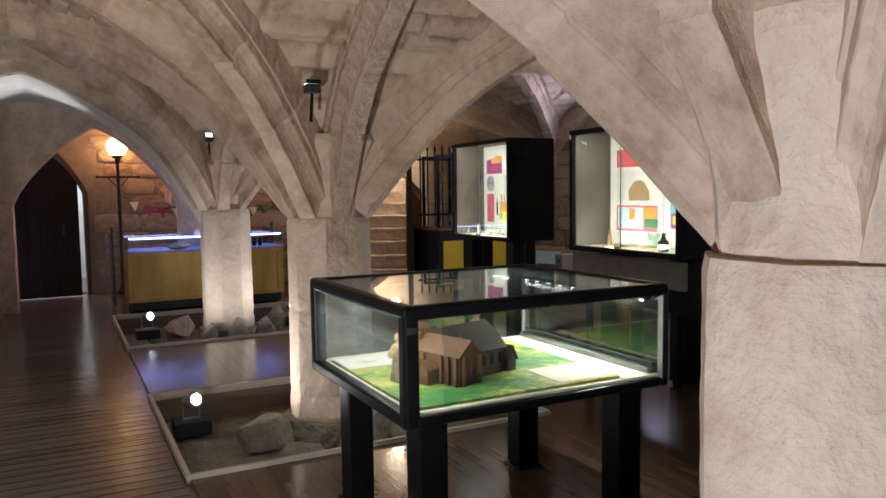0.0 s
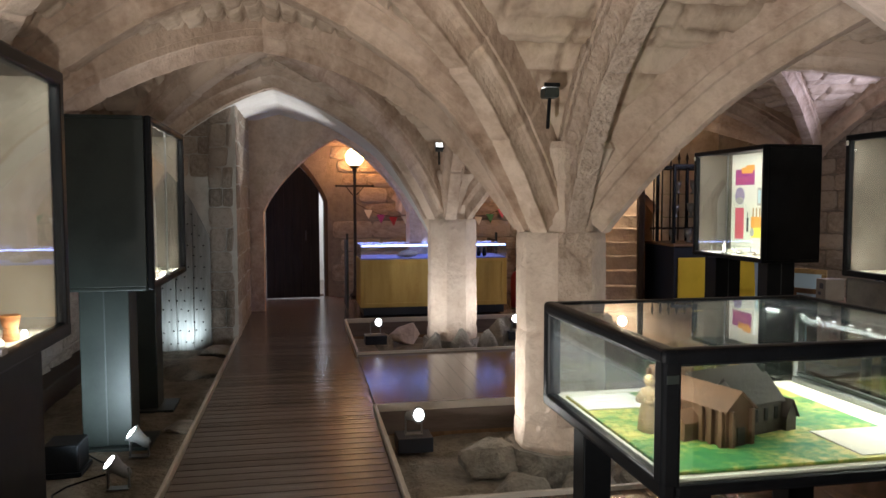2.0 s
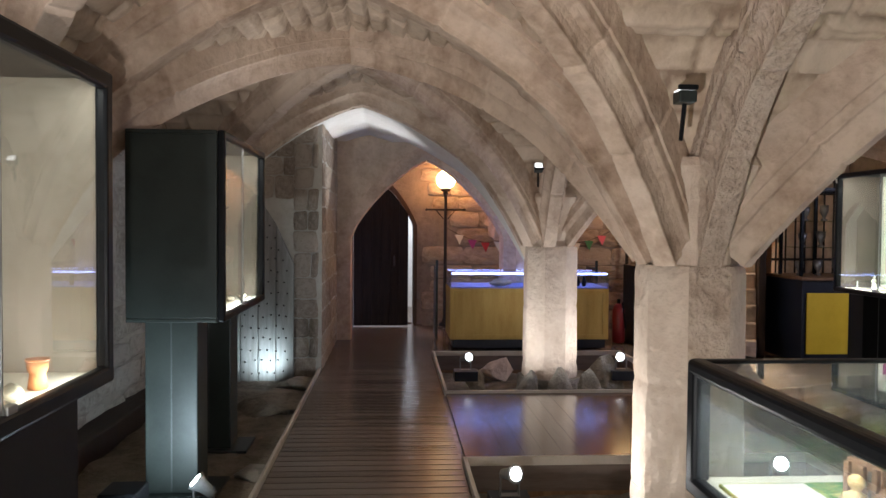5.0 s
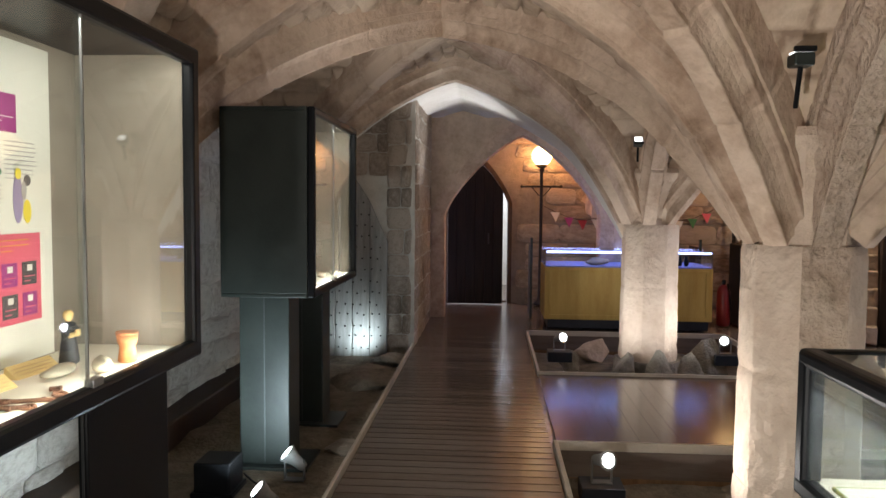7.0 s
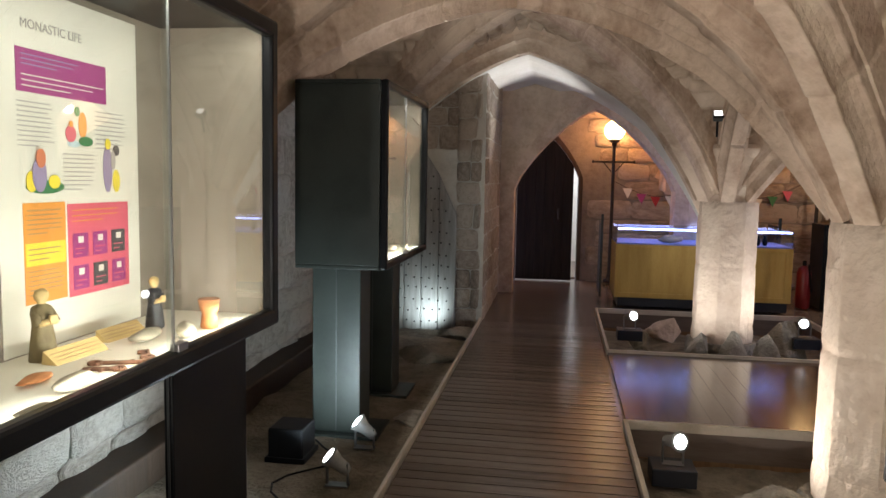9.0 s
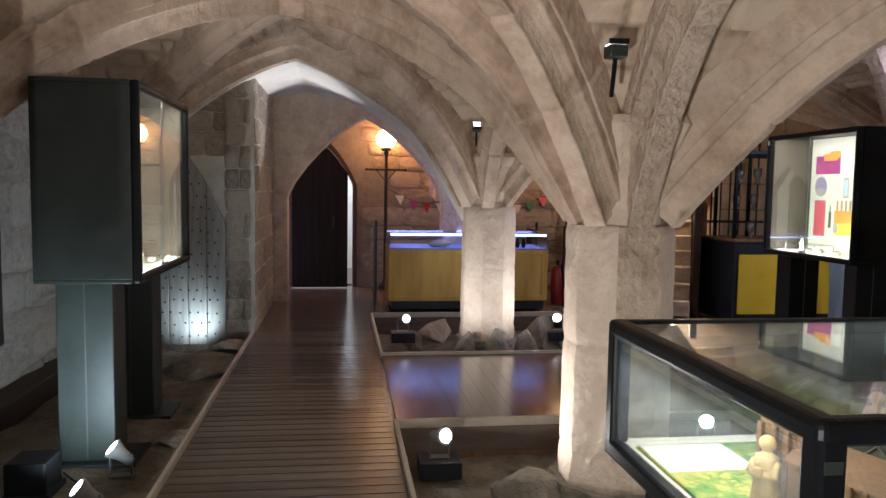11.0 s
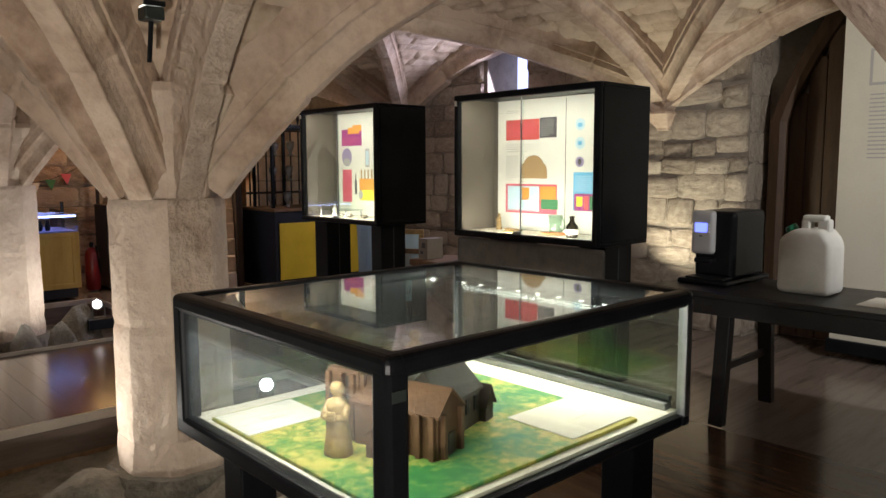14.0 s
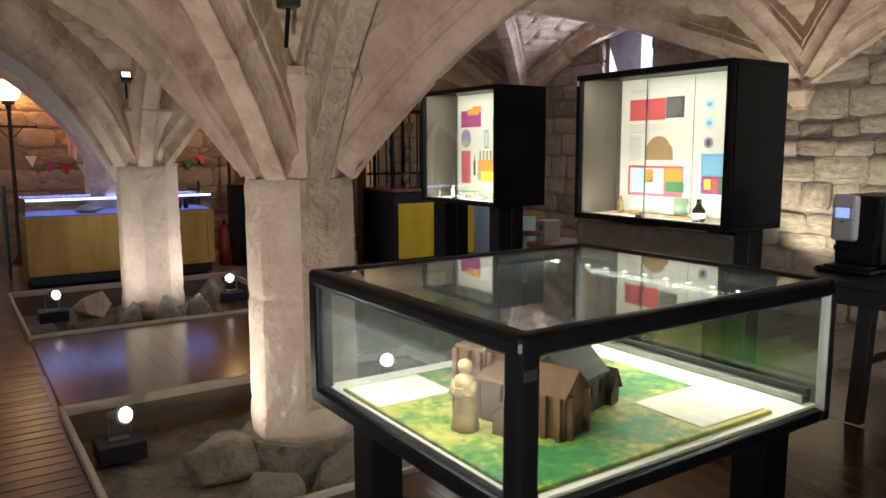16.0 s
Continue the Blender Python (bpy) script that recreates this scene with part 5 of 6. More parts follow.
# light along the door sill, put in as a bright steel strip
part("door_sill_light", box(0.0, -0.06, 0.001, 0.76, -0.02, 0.006), STEEL, door, "thin steel strip standing in for light at the sill")
bm = bmesh.new()
o = pointed(-0.36, 0.66, 1.5, 2.2)
i_ = pointed(-0.3, 0.6, 1.5, 2.1)
fr = [[bm.verts.new((x, y, z)) for x, z in l] for l in (o, i_) for y in (12.54, 12.64)]
for a in range(len(o) - 1):
    bm.faces.new((fr[0][a], fr[0][a + 1], fr[2][a + 1], fr[2][a]))
    bm.faces.new((fr[2][a], fr[2][a + 1], fr[3][a + 1], fr[3][a]))
    bm.faces.new((fr[0][a], fr[1][a], fr[1][a + 1], fr[0][a + 1]))
bmesh.ops.recalc_face_normals(bm, faces=bm.faces[:])
setting("door_frame", bm, OAKDOOR, "brown oak frame of the pointed doorway")

# bunting on the end wall
flag_mats = (PAPER, PURPLE, plain("flag_red", (0.35, 0.03, 0.04), 0.8), PAPER, LEAF, PINK)
bunt = thing("bunting", (1.1, 12.6, 1.35), "string of small coloured cloth flags along the stone wall", "bunting")
pts = [(2.6 * k / 13, -0.02, 0.12 - 0.22 * math.sin(math.pi * (k % 6.5) / 6.5)) for k in range(14)]
bm = bmesh.new()
for a, b_ in zip(pts, pts[1:]):
    rod(a, b_, 0.004, 6, bm)
part("cord", bm, DARKWOOD, bunt)
for k, (x, y, z) in enumerate(pts[1:-1]):
    bm = bmesh.new()
    f = [bm.verts.new(c) for c in ((x - 0.07, y - 0.006, z), (x + 0.07, y - 0.006, z - 0.005), (x + 0.01, y - 0.012, z - 0.15), (x - 0.07, y - 0.002, z), (x + 0.07, y - 0.002, z - 0.005), (x + 0.01, y - 0.007, z - 0.15))]
    for q in ((0, 1, 2), (5, 4, 3), (0, 3, 4, 1), (1, 4, 5, 2), (2, 5, 3, 0)):
        bm.faces.new([f[w] for w in q])
    part("flag", bm, flag_mats[k % 6], bunt)

# stone steps in the corner
st = thing("stone_stair", (4.35, 9.7, 0), "worn stone steps climbing steeply into the wall", "stairs", turn=-25)
st["kind"] = "structure"
for k in range(10):
    bm = box(-0.75, 0.19 * k, 0.185 * k - (0.0 if k == 0 else 0.02), 0.17, 0.19 * k + 0.34, 0.185 * (k + 1), 0.014)
    bmesh.ops.subdivide_edges(bm, edges=[e for e in bm.edges if e.calc_length() > 0.5], cuts=7)
    for v in bm.verts:
        v.co += Vector((0.004, 0.02, 0.014)) * noise.noise(v.co * 9 + Vector((k * 3, 0, 0)))
    part("step", bm, SHAFT, st)
part("newel_wall", box(0.185, 0.1, 0, 0.26, 1.3, 2.35, 0.01), DARKWOOD, st, "dark timber side of the stair")

# yellow fronted counter with a tall case, under the second showcase
yc = thing("yellow_counter", (4.82, 9.25, 0), "navy counter with a bright yellow front panel", "counter")
part("end_panel", box(0, 0, 0, 0.03, 0.8, 0.92, 0.004), NAVY, yc)
part("body", box(0.03, 0.02, 0, 1.45, 0.8, 0.92, 0.004), NAVY, yc)
part("front_panel", box(0.06, 0.0, 0.1, 1.2, 0.019, 0.78, 0.004), noisy("yellow_panel", ((0.3, (0.66, 0.44, 0.02)), (0.7, (0.8, 0.56, 0.04))), 3.0, 0.5, 0.05, 50), yc, "bright yellow front panel")
part("worktop", box(-0.02, -0.02, 0.921, 1.48, 0.82, 0.955, 0.006), BROWNWOOD, yc, "brown wood worktop")
tc = thing("tall_glass_case", (4.88, 9.4, 0.955), "tall black framed glass case with silver objects", "display case")
for x in (0, 0.42, 0.8):
    for y in (0, 0.45):
        part("upright", box(x, y, 0, x + 0.035, y + 0.035, 1.0, 0.003), BLACK, tc)
for y in (0, 0.45):
    part("crossbar", box(0.036, y, 0.962, 0.799, y + 0.035, 1.0, 0.003), BLACK, tc)
for z in (0.32, 0.62):
    part("shelf", box(0.03, 0.02, z, 0.8, 0.46, z + 0.008), GLASSY, tc, "clear glass shelf")
for k in range(9):
    x, z = 0.1 + 0.22 * (k % 3) + 0.03 * (k // 3), (0.001, 0.329, 0.629)[k // 3]
    v = thing("silver_vessel", (4.88 + x, 9.6, 0.955 + z), "small polished silver vessel on the case shelf", "vessel", "silver in the tall case")
    part("body", lathe([(0.035, 0), (0.04, 0.01), (0.015, 0.03), (0.02, 0.05), (0.045, 0.1), (0.05, 0.16 + 0.02 * (k % 3)), (0.045, 0.16 + 0.02 * (k % 3))], 16), STEEL, v, smooth=True)
gate = thing("iron_railing", (4.95, 10.08, 0.955), "black spiked iron railing before the stone wall", "railing")
for k in range(9):
    b_ = part("bar", rod((0.12 * k, 0, 0), (0.12 * k, 0, 1.08), 0.011, 8), IRON, gate)
    part("spike", lathe([(0.011, 1.08), (0.022, 1.11), (0.004, 1.19)], 8, at=(0.12 * k, 0, 0)), IRON, b_)
for z in (0.15, 0.95):
    part("rail", box(-0.05, -0.012, z, 1.05, 0.012, z + 0.03, 0.002), IRON, gate)
# stored things behind the showcases
sheet = thing("plastic_sheet", (5.2, 8.0, 0), "pale blue sheet hanging over a stand", "sheet")
bm = bmesh.new()
rows = [[bm.verts.new((0.03 * math.sin(k * 1.7 + j * 0.2), -0.16 + 0.04 * k, 0.85 * j / 10)) for k in range(9)] for j in range(11)]
for a, b_ in zip(rows, rows[1:]):
    for k in range(8):
        bm.faces.new((a[k], a[k + 1], b_[k + 1], b_[k]))
bmesh.ops.solidify(bm, geom=bm.faces[:], thickness=0.006)
part("cloth", bm, plain("pale_blue_sheet", (0.45, 0.55, 0.6), 0.4), sheet, smooth=True)


def leaning_frame(place, w, h, turn, mat, label):
    t = thing("picture_frame", place, label, "picture", "", turn)
    bm = bmesh.new()
    for a in ((0, 0, w, 0.05), (0, h - 0.05, w, h), (0, 0.051, 0.05, h - 0.051), (w - 0.05, 0.051, w, h - 0.051)):
        box(a[0], 0, a[1], a[2], 0.03, a[3], 0.005, bm)
    part("frame", bm, mat, t)
    part("picture", box(0.045, 0.012, 0.045, w - 0.045, 0.02, h - 0.045), PALEBLUE, t, "pale faded print")
    return t


leaning_frame((5.3, 7.75, 0), 0.42, 0.78, -60, GILT, "gilt picture frame leaning among stored things")
leaning_frame((5.2, 7.5, 0), 0.42, 0.6, -65, BROWNWOOD, "brown wooden picture frame leaning in store")
ch = thing("wooden_chest", (4.95, 6.5, 0), "brown wooden chest beside the showcase", "chest")
part("body", box(0, 0, 0.0, 0.5, 0.42, 0.5, 0.006), BROWNWOOD, ch)
part("lid", box(-0.015, -0.015, 0.501, 0.515, 0.435, 0.56, 0.01), BROWNWOOD, ch)
wb = thing("cardboard_box", (5.0, 6.74, 0.56), "pale buff cardboard box with small dark drawing", "box")
part("carton", box(0, 0, 0, 0.2, 0.13, 0.2, 0.004), FELT_PALE, wb)
part("printed_mark", box(-0.002, 0.03, 0.11, -0.0005, 0.08, 0.16), INK, wb)
part("printed_mark", box(-0.002, 0.06, 0.05, -0.0005, 0.1, 0.08), INK, wb)
bb = thing("black_bag", (5.3, 6.45, 0.56), "soft black bag on the wooden chest", "bag")
bm = lump(41, (0.16, 0.14, 0.13), subdiv=3)
for v in bm.verts:
    v.co.z = max(v.co.z + 0.1, 0)
part("body", bm, BLACK, bb, smooth=True)
# grey stand under the large showcase
gs = thing("steel_trough", (4.12, 4.12, 0), "dull grey metal trough under the large showcase", "trough")
part("front", box(0, 0, 0.72, 0.02, 1.28, 0.93, 0.02), noisy("dull_zinc", ((0.3, (0.1, 0.095, 0.085)), (0.7, (0.19, 0.18, 0.16))), 9, 0.5, 0.1, 60), gs, "dull grey metal front")
part("body", box(0.021, 0.06, 0.55, 0.12, 1.2, 0.9, 0.01), BLACK, gs)
for y in (0.1, 1.1):
    part("leg", box(0.03, y, 0, 0.08, y + 0.05, 0.55, 0.004), BLACK, gs)

# ---------------------------------------------------------------- table with drinks machine
tb = thing("side_table", (4.16, 2.2, 0), "black topped trestle table against the wall", "table")
TT = noisy("dark_table_top", ((0.3, (0.008, 0.0075, 0.0075)), (0.7, (0.018, 0.017, 0.017))), 6.0, 0.4, 0.1, 60)
part("tabletop", box(0, 0, 0.715, 0.72, 1.62, 0.75, 0.006), TT, tb)
part("apron", box(0.03, 0.08, 0.62, 0.05, 1.54, 0.714, 0.002), TT, tb)
for y in (0.25, 1.2):
    for s, x in ((-1, 0.12), (1, 0.6)):
        bm = box(-0.03, -0.04, 0, 0.03, 0.04, 0.715, 0.005)
        for v in bm.verts:
            v.co.x += x + s * 0.1 * (0.715 - v.co.z)
            v.co.y += y
        part("leg", bm, TT, tb)
    part("stretcher", box(0.1, y - 0.015, 0.3, 0.62, y + 0.015, 0.34, 0.004), TT, tb)
papers = thing("paper_sheets", (4.3, 2.3, 0.75), "white paper sheets lying on the dark table", "paper")
part("sheet", box(0, 0, 0.0005, 0.3, 0.21, 0.003), PAPER, papers)
part("sheet", box(0.02, 0.25, 0.0005, 0.32, 0.46, 0.003), PAPER, papers)
cm = thing("coffee_machine", (4.5, 3.43, 0.75), "black coffee machine with a silver panel and blue display", "coffee machine")
part("body", box(0.0, 0.05, 0.02, 0.4, 0.3, 0.425, 0.03, segments=3), BLACK, cm)
part("base", box(-0.14, 0.02, 0.0, 0.42, 0.33, 0.03, 0.012), BLACK, cm)
part("drip_tray", box(-0.13, 0.05, 0.031, -0.01, 0.28, 0.045, 0.004), BLACK, cm)
pn = part("control_panel", box(-0.05, 0.155, 0.17, -0.001, 0.3, 0.43, 0.024, segments=3), plain("silver_plastic", (0.5, 0.5, 0.5), 0.4, 0.2), cm, "rounded silver control panel")
part("display", box(-0.052, 0.195, 0.3, -0.0505, 0.27, 0.355, 0), plain("blue_display", (0.12, 0.16, 0.9), 0.3, emit=3.0), pn, "lit blue display")
for dy in (0.183, 0.283):
    for z in (0.305, 0.325, 0.345):
        part("button", box(-0.0535, dy - 0.006, z - 0.006, -0.0505, dy + 0.006, z + 0.006, 0.001), WHITE, pn)
part("knob", lathe([(0.008, 0), (0.008, 0.006)], 10, at=(-0.054, 0.232, 0.275)), BLACK, pn)
part("spout", box(-0.08, 0.15, 0.12, 0.0, 0.26, 0.15, 0.01), BLACK, cm)
jug = thing("plastic_canister", (4.55, 3.07, 0.75), "white plastic water canister with green cap and handle", "canister")
HDPE = noisy("white_polythene", ((0.3, (0.62, 0.61, 0.57)), (0.7, (0.74, 0.73, 0.69))), 4.0, 0.45, 0.05, 50)
outline = ((0.14, 0.0), (0.14, 0.265), (0.055, 0.315), (-0.085, 0.315), (-0.135, 0.25), (-0.14, 0.0))
bm = bmesh.new()
f = bm.faces.new([bm.verts.new((-0.11, y, z)) for y, z in outline])
top = bmesh.ops.extrude_face_region(bm, geom=[f])
for v in top["geom"]:
    if isinstance(v, bmesh.types.BMVert):
        v.co.x = 0.11
bmesh.ops.recalc_face_normals(bm, faces=bm.faces[:])
bmesh.ops.bevel(bm, geom=bm.edges[:], offset=0.03, segments=4, affect="EDGES", profile=0.5)
part("body", bm, HDPE, jug, smooth=True)
bm = box(-0.035, -0.08, 0.345, 0.035, 0.045, 0.378, 0.012)
box(-0.034, -0.098, 0.29, 0.034, -0.035, 0.36, 0.012, bm)
box(-0.034, 0.0, 0.3, 0.034, 0.05, 0.36, 0.012, bm)
part("handle", bm, HDPE, jug)
bm = lathe([(0.03, 0), (0.033, 0.006), (0.033, 0.036), (0.027, 0.042)], 20)
bmesh.ops.transform(bm, matrix=pose(0, 0.095, 0.285, -32), verts=bm.verts[:])
for q in jug.children:
    for v in q.data.vertices:
        v.co.z *= 1.12
bm.transform(Matrix.Diagonal((1, 1, 1.12, 1)))
part("cap", bm, plain("green_cap", (0.01, 0.16, 0.08), 0.4), jug, "green screw cap")
# banner and oak door in the east wall
bn = thing("hanging_banner", (6.3, 2.3, 0.03), "cream wall banner printed with heading, emblem and text", "banner")
part("sheet", box(0, 0, 0.1, 0.02, 1.28, 2.55, 0.003), noisy("cream_banner_cloth", ((0.3, (0.58, 0.54, 0.44)), (0.7, (0.66, 0.62, 0.52))), 2.0, 0.8, 0.1, 60), bn)
part("base_bar", box(-0.03, -0.02, 0, 0.05, 1.3, 0.1, 0.01), BLACK, bn)
bm = bmesh.new()
for z in (2.42, 2.33):
    part("heading_line", box(-0.002, 0.72, z, -0.0004, 1.12, z + 0.05), GREYINK, bn)
for k in range(16):
    box(-0.002, 0.6, 1.46 + 0.03 * k - (0.0), -0.0004, 1.09, 1.47 + 0.03 * k, 0, bm)
part("text_lines", bm, GREYINK, bn)
bm = bmesh.new()
for a in ((0.75, 1.98, 1.1, 2.0), (0.75, 2.22, 1.1, 2.24), (0.75, 2.0, 0.77, 2.22), (1.08, 2.0, 1.1, 2.22), (0.85, 2.04, 0.88, 2.18), (0.95, 2.04, 0.98, 2.18)):
    box(-0.002, a[0], a[1], -0.0004, a[2], a[3], 0, bm)
part("emblem", bm, GREYINK, bn, "square outlined emblem")
od = thing("door_2", (6.78, 3.51, 0), "brown oak door under a pointed arch in the wall", "door")
od["kind"] = "structure"
for k in range(9):
    y0, y1 = -0.65 + 0.1445 * k, -0.65 + 0.1445 * k + 0.14
    u = abs((y0 + y1) / 2) / 0.66
    part("plank", box(0, y0, 0.0, 0.04, y1, 1.8 + 1.05 * (1 - min(1, u) ** 1.35) ** 0.85, 0.006), OAKDOOR, od)
bm = bmesh.new()
pr, pm, po = pointed(2.87, 4.15, 1.8, 2.82), pointed(2.83, 4.19, 1.8, 2.88), pointed(2.74, 4.28, 1.8, 3.0)
r_ = [[bm.verts.new((x, y, z)) for y, z in l] for l, x in ((po, 6.82), (po, 6.7), (pm, 6.68), (pr, 6.72), (pr, 6.82))]
for la, lb in zip(r_, r_[1:]):
    for a in range(len(la) - 1):
        bm.faces.new((la[a], la[a + 1], lb[a + 1], lb[a]))
bmesh.ops.recalc_face_normals(bm, faces=bm.faces[:])
setting("door_frame", bm, OAKDOOR, "moulded brown oak door frame")

# ---------------------------------------------------------------- spotlights, rocks and the studded door


def floodlight(place, target, label, base=True):
    """A small flood lamp on a bracket over a dark block."""
    t = thing("floor_spotlight", place, label, "spotlight", "spotlights among the stones")
    x, y, z = place
    m = look((0, 0, 0.23 if base else 0.12), Vector(target) - Vector(place))
    if base:
        part("block", box(-0.12, -0.1, 0, 0.12, 0.1, 0.1, 0.006), NAVY, t, "dark base block")
    z0, hz = (0.1, 0.23) if base else (0.0, 0.12)
    bm = bmesh.new()
    box(-0.06, -0.012, z0, -0.05, 0.012, hz, 0.002, bm)
    box(0.05, -0.012, z0, 0.06, 0.012, hz, 0.002, bm)
    box(-0.06, -0.03, z0, 0.06, 0.03, z0 + 0.008, 0.002, bm)
    part("bracket", bm, STEEL, t)
    bm = lathe([(0.022, 0.075), (0.03, 0.06), (0.036, 0.0), (0.052, -0.045), (0.058, -0.058), (0.054, -0.06)], 20)
    bm.transform(m)
    h = part("head", bm, noisy("grey_cast_metal", ((0.3, (0.18, 0.18, 0.18)), (0.7, (0.3, 0.3, 0.29))), 20, 0.5, 0.1, 60, metal=0.3), t, smooth=True)
    bm = lathe([(0.04, -0.059), (0.04, -0.0625), (0.015, -0.067)], 20)
    bm.transform(m)
    part("lens", bm, LENS, h, "bright round lens")
    return t


floodlight((1.0, 5.62, -0.2), (1.4, 4.9, 0.25), "grey flood lamp on a dark block lighting the column")
floodlight((2.64, 5.62, -0.16), (2.3, 4.8, 0.3), "grey flood lamp on a dark block behind the column")
floodlight((1.06, 8.95, -0.1), (1.5, 8.2, 0.35), "grey flood lamp on a dark block lighting the column")
floodlight((2.7, 8.95, -0.1), (2.2, 8.0, 0.35), "grey flood lamp on a dark block lighting the column")
floodlight((-0.75, 5.56, -0.12), (-1.3, 5.46, 0.5), "tilted flood lamp on the earth floor", False)
floodlight((-0.75, 5.02, -0.12), (-1.3, 4.85, 0.5), "tilted flood lamp on the earth floor", False)
LAMPFACE = plain("lamp_face", (1.0, 0.98, 0.94), 0.3, emit=2.0)
# the third, by the first column, is an unseen addition
for px, py in ((1.57, 4.5), (1.665, 8.28), (1.57, 0.75)):
    u = thing("vault_uplighter", (px, py, 1.72), "small black box uplighter on a stem between ribs", "spotlight", "uplighters on the columns")
    part("stem", rod((0.015, 0.075, 0.15), (0, 0, 0.3), 0.01), BLACK, u)
    tip = pose(0, 0, 0.32, 0 if py < 6 else 58)
    for kind, dims, mat, note in (("housing", (-0.04, -0.045, -0.02, 0.04, 0.04, 0.032, 0.008), GREENBLACK, ""), ("visor", (-0.043, -0.048, 0.033, 0.043, -0.03, 0.055, 0.004), BLACK, ""), ("diffuser", (-0.034, -0.028, 0.0325, 0.034, 0.032, 0.038, 0.0), LAMPFACE, "white lamp glass")):
        bm = box(*dims)
        bm.transform(tip)
        part(kind, bm, mat, u, note)


def rock(place, size, seed, label, mat=ROCK, turn=0):
    """An angular broken stone: the hull of random points, edges worn."""
    rnd = random.Random(seed)
    bm = bmesh.new()
    for k in range(18):
        a, b_ = rnd.uniform(0, 2 * math.pi), rnd.uniform(-0.3, 1)
        r = math.sqrt(max(0.15, 1 - b_ * b_)) * rnd.uniform(0.8, 1.1)
        bm.verts.new((size[0] * r * math.cos(a), size[1] * r * math.sin(a), size[2] * max(-0.1, b_)))
    r = bmesh.ops.convex_hull(bm, input=bm.verts[:])
    junk = {v for v in r["geom_interior"] + r["geom_unused"] if isinstance(v, bmesh.types.BMVert)}
    bmesh.ops.delete(bm, geom=list(junk | {v for v in bm.verts if not v.link_faces}), context="VERTS")
    bmesh.ops.dissolve_limit(bm, angle_limit=radians(14), verts=bm.verts[:], edges=bm.edges[:])
    bmesh.ops.bevel(bm, geom=bm.edges[:], offset=min(size) * 0.06, segments=1, affect="EDGES")
    bmesh.ops.triangulate(bm, faces=bm.faces[:])
    bmesh.ops.subdivide_edges(bm, edges=[e for e in bm.edges if e.calc_length() > 0.05], cuts=2, use_grid_fill=True)
    for v in bm.verts:
        v.co += v.co.normalized() * (0.014 * noise.noise(v.co * 9 + Vector((seed, 0, 0))) + 0.006 * noise.noise(v.co * 31))
    ob = link("rock", bm, mat, smooth=False)
    ob.matrix_basis = pose(*place, 0, 0, turn)
    return tagged(ob, label, "rock", "rocks in the pits")


rock((1.42, 5.15, -0.23), (0.26, 0.2, 0.22), 3, "angular grey sandstone boulder in the pit")
rock((1.5, 4.75, -0.23), (0.2, 0.16, 0.16), 4, "grey sandstone boulder with a split face")
rock((2.25, 4.75, -0.23), (0.16, 0.2, 0.2), 8, "tilted grey stone block in the pit")
rock((2.5, 5.2, -0.23), (0.2, 0.16, 0.15), 9, "rough grey stone in the pit")
rock((1.9, 4.72, -0.23), (0.2, 0.12, 0.22), 10, "rough stone against the column foot")
rock((1.5, 9.62, -0.23), (0.24, 0.11, 0.24), 11, "long pale stone slab lying in the pit", SHAFT, 10)
rock((1.17, 9.2, -0.23), (0.14, 0.12, 0.2), 12, "small grey broken stone")
rock((1.64, 8.6, -0.23), (0.16, 0.14, 0.36), 13, "grey faceted stone at the column foot")
rock((1.93, 8.5, -0.23), (0.17, 0.12, 0.37), 14, "rounded grey stone at the column foot")
rock((2.24, 8.52, -0.23), (0.14, 0.12, 0.33), 15, "dark narrow stone at the column foot")
rock((2.52, 9.0, -0.23), (0.22, 0.15, 0.4), 16, "squared grey stone block with dark stain")
rock((-0.74, 7.95, -0.13), (0.34, 0.62, 0.12), 17, "flat earthy stone slab beside the walkway", SOIL)
rock((-0.62, 8.6, -0.12), (0.2, 0.25, 0.17), 18, "rough dark stone against the wall end")
rock((-0.6, 6.1, -0.12), (0.12, 0.22, 0.05), 20, "flat thin stone on the earth")
bk = thing("black_equipment_box", (-1.12, 5.36, -0.12), "small black equipment box on the earth floor", "box")
part("case", box(-0.1, -0.11, 0, 0.1, 0.11, 0.19, 0.01), BLACK, bk)
part("base_rim", box(-0.115, -0.125, 0, 0.115, 0.125, 0.03, 0.005), BLACK, bk)
bm = box(-1.89, 2.2, -0.14, -1.68, 8.9, 0.05, 0.015)
setting("timber_beam", bm, DARKWOOD, "dark timber beam along the wall foot")
so = thing("wall_socket", (-1.88, 6.0, 0.05), "small white wall socket on the stone", "socket")
part("plate", box(0, 0, 0, 0.015, 0.09, 0.09, 0.003), WHITE, so)
cb = bmesh.new()
pts = [(-0.95 + 0.12 * math.sin(k * 0.8), 4.4 + 0.09 * k, -0.1 + 0.008 * math.sin(k)) for k in range(14)]
for a, b_ in zip(pts, pts[1:]):
    rod(a, b_, 0.006, 6, cb)
tagged(link("power_cable", cb, BLACK), "thin black power cable on the earth floor", "cable")

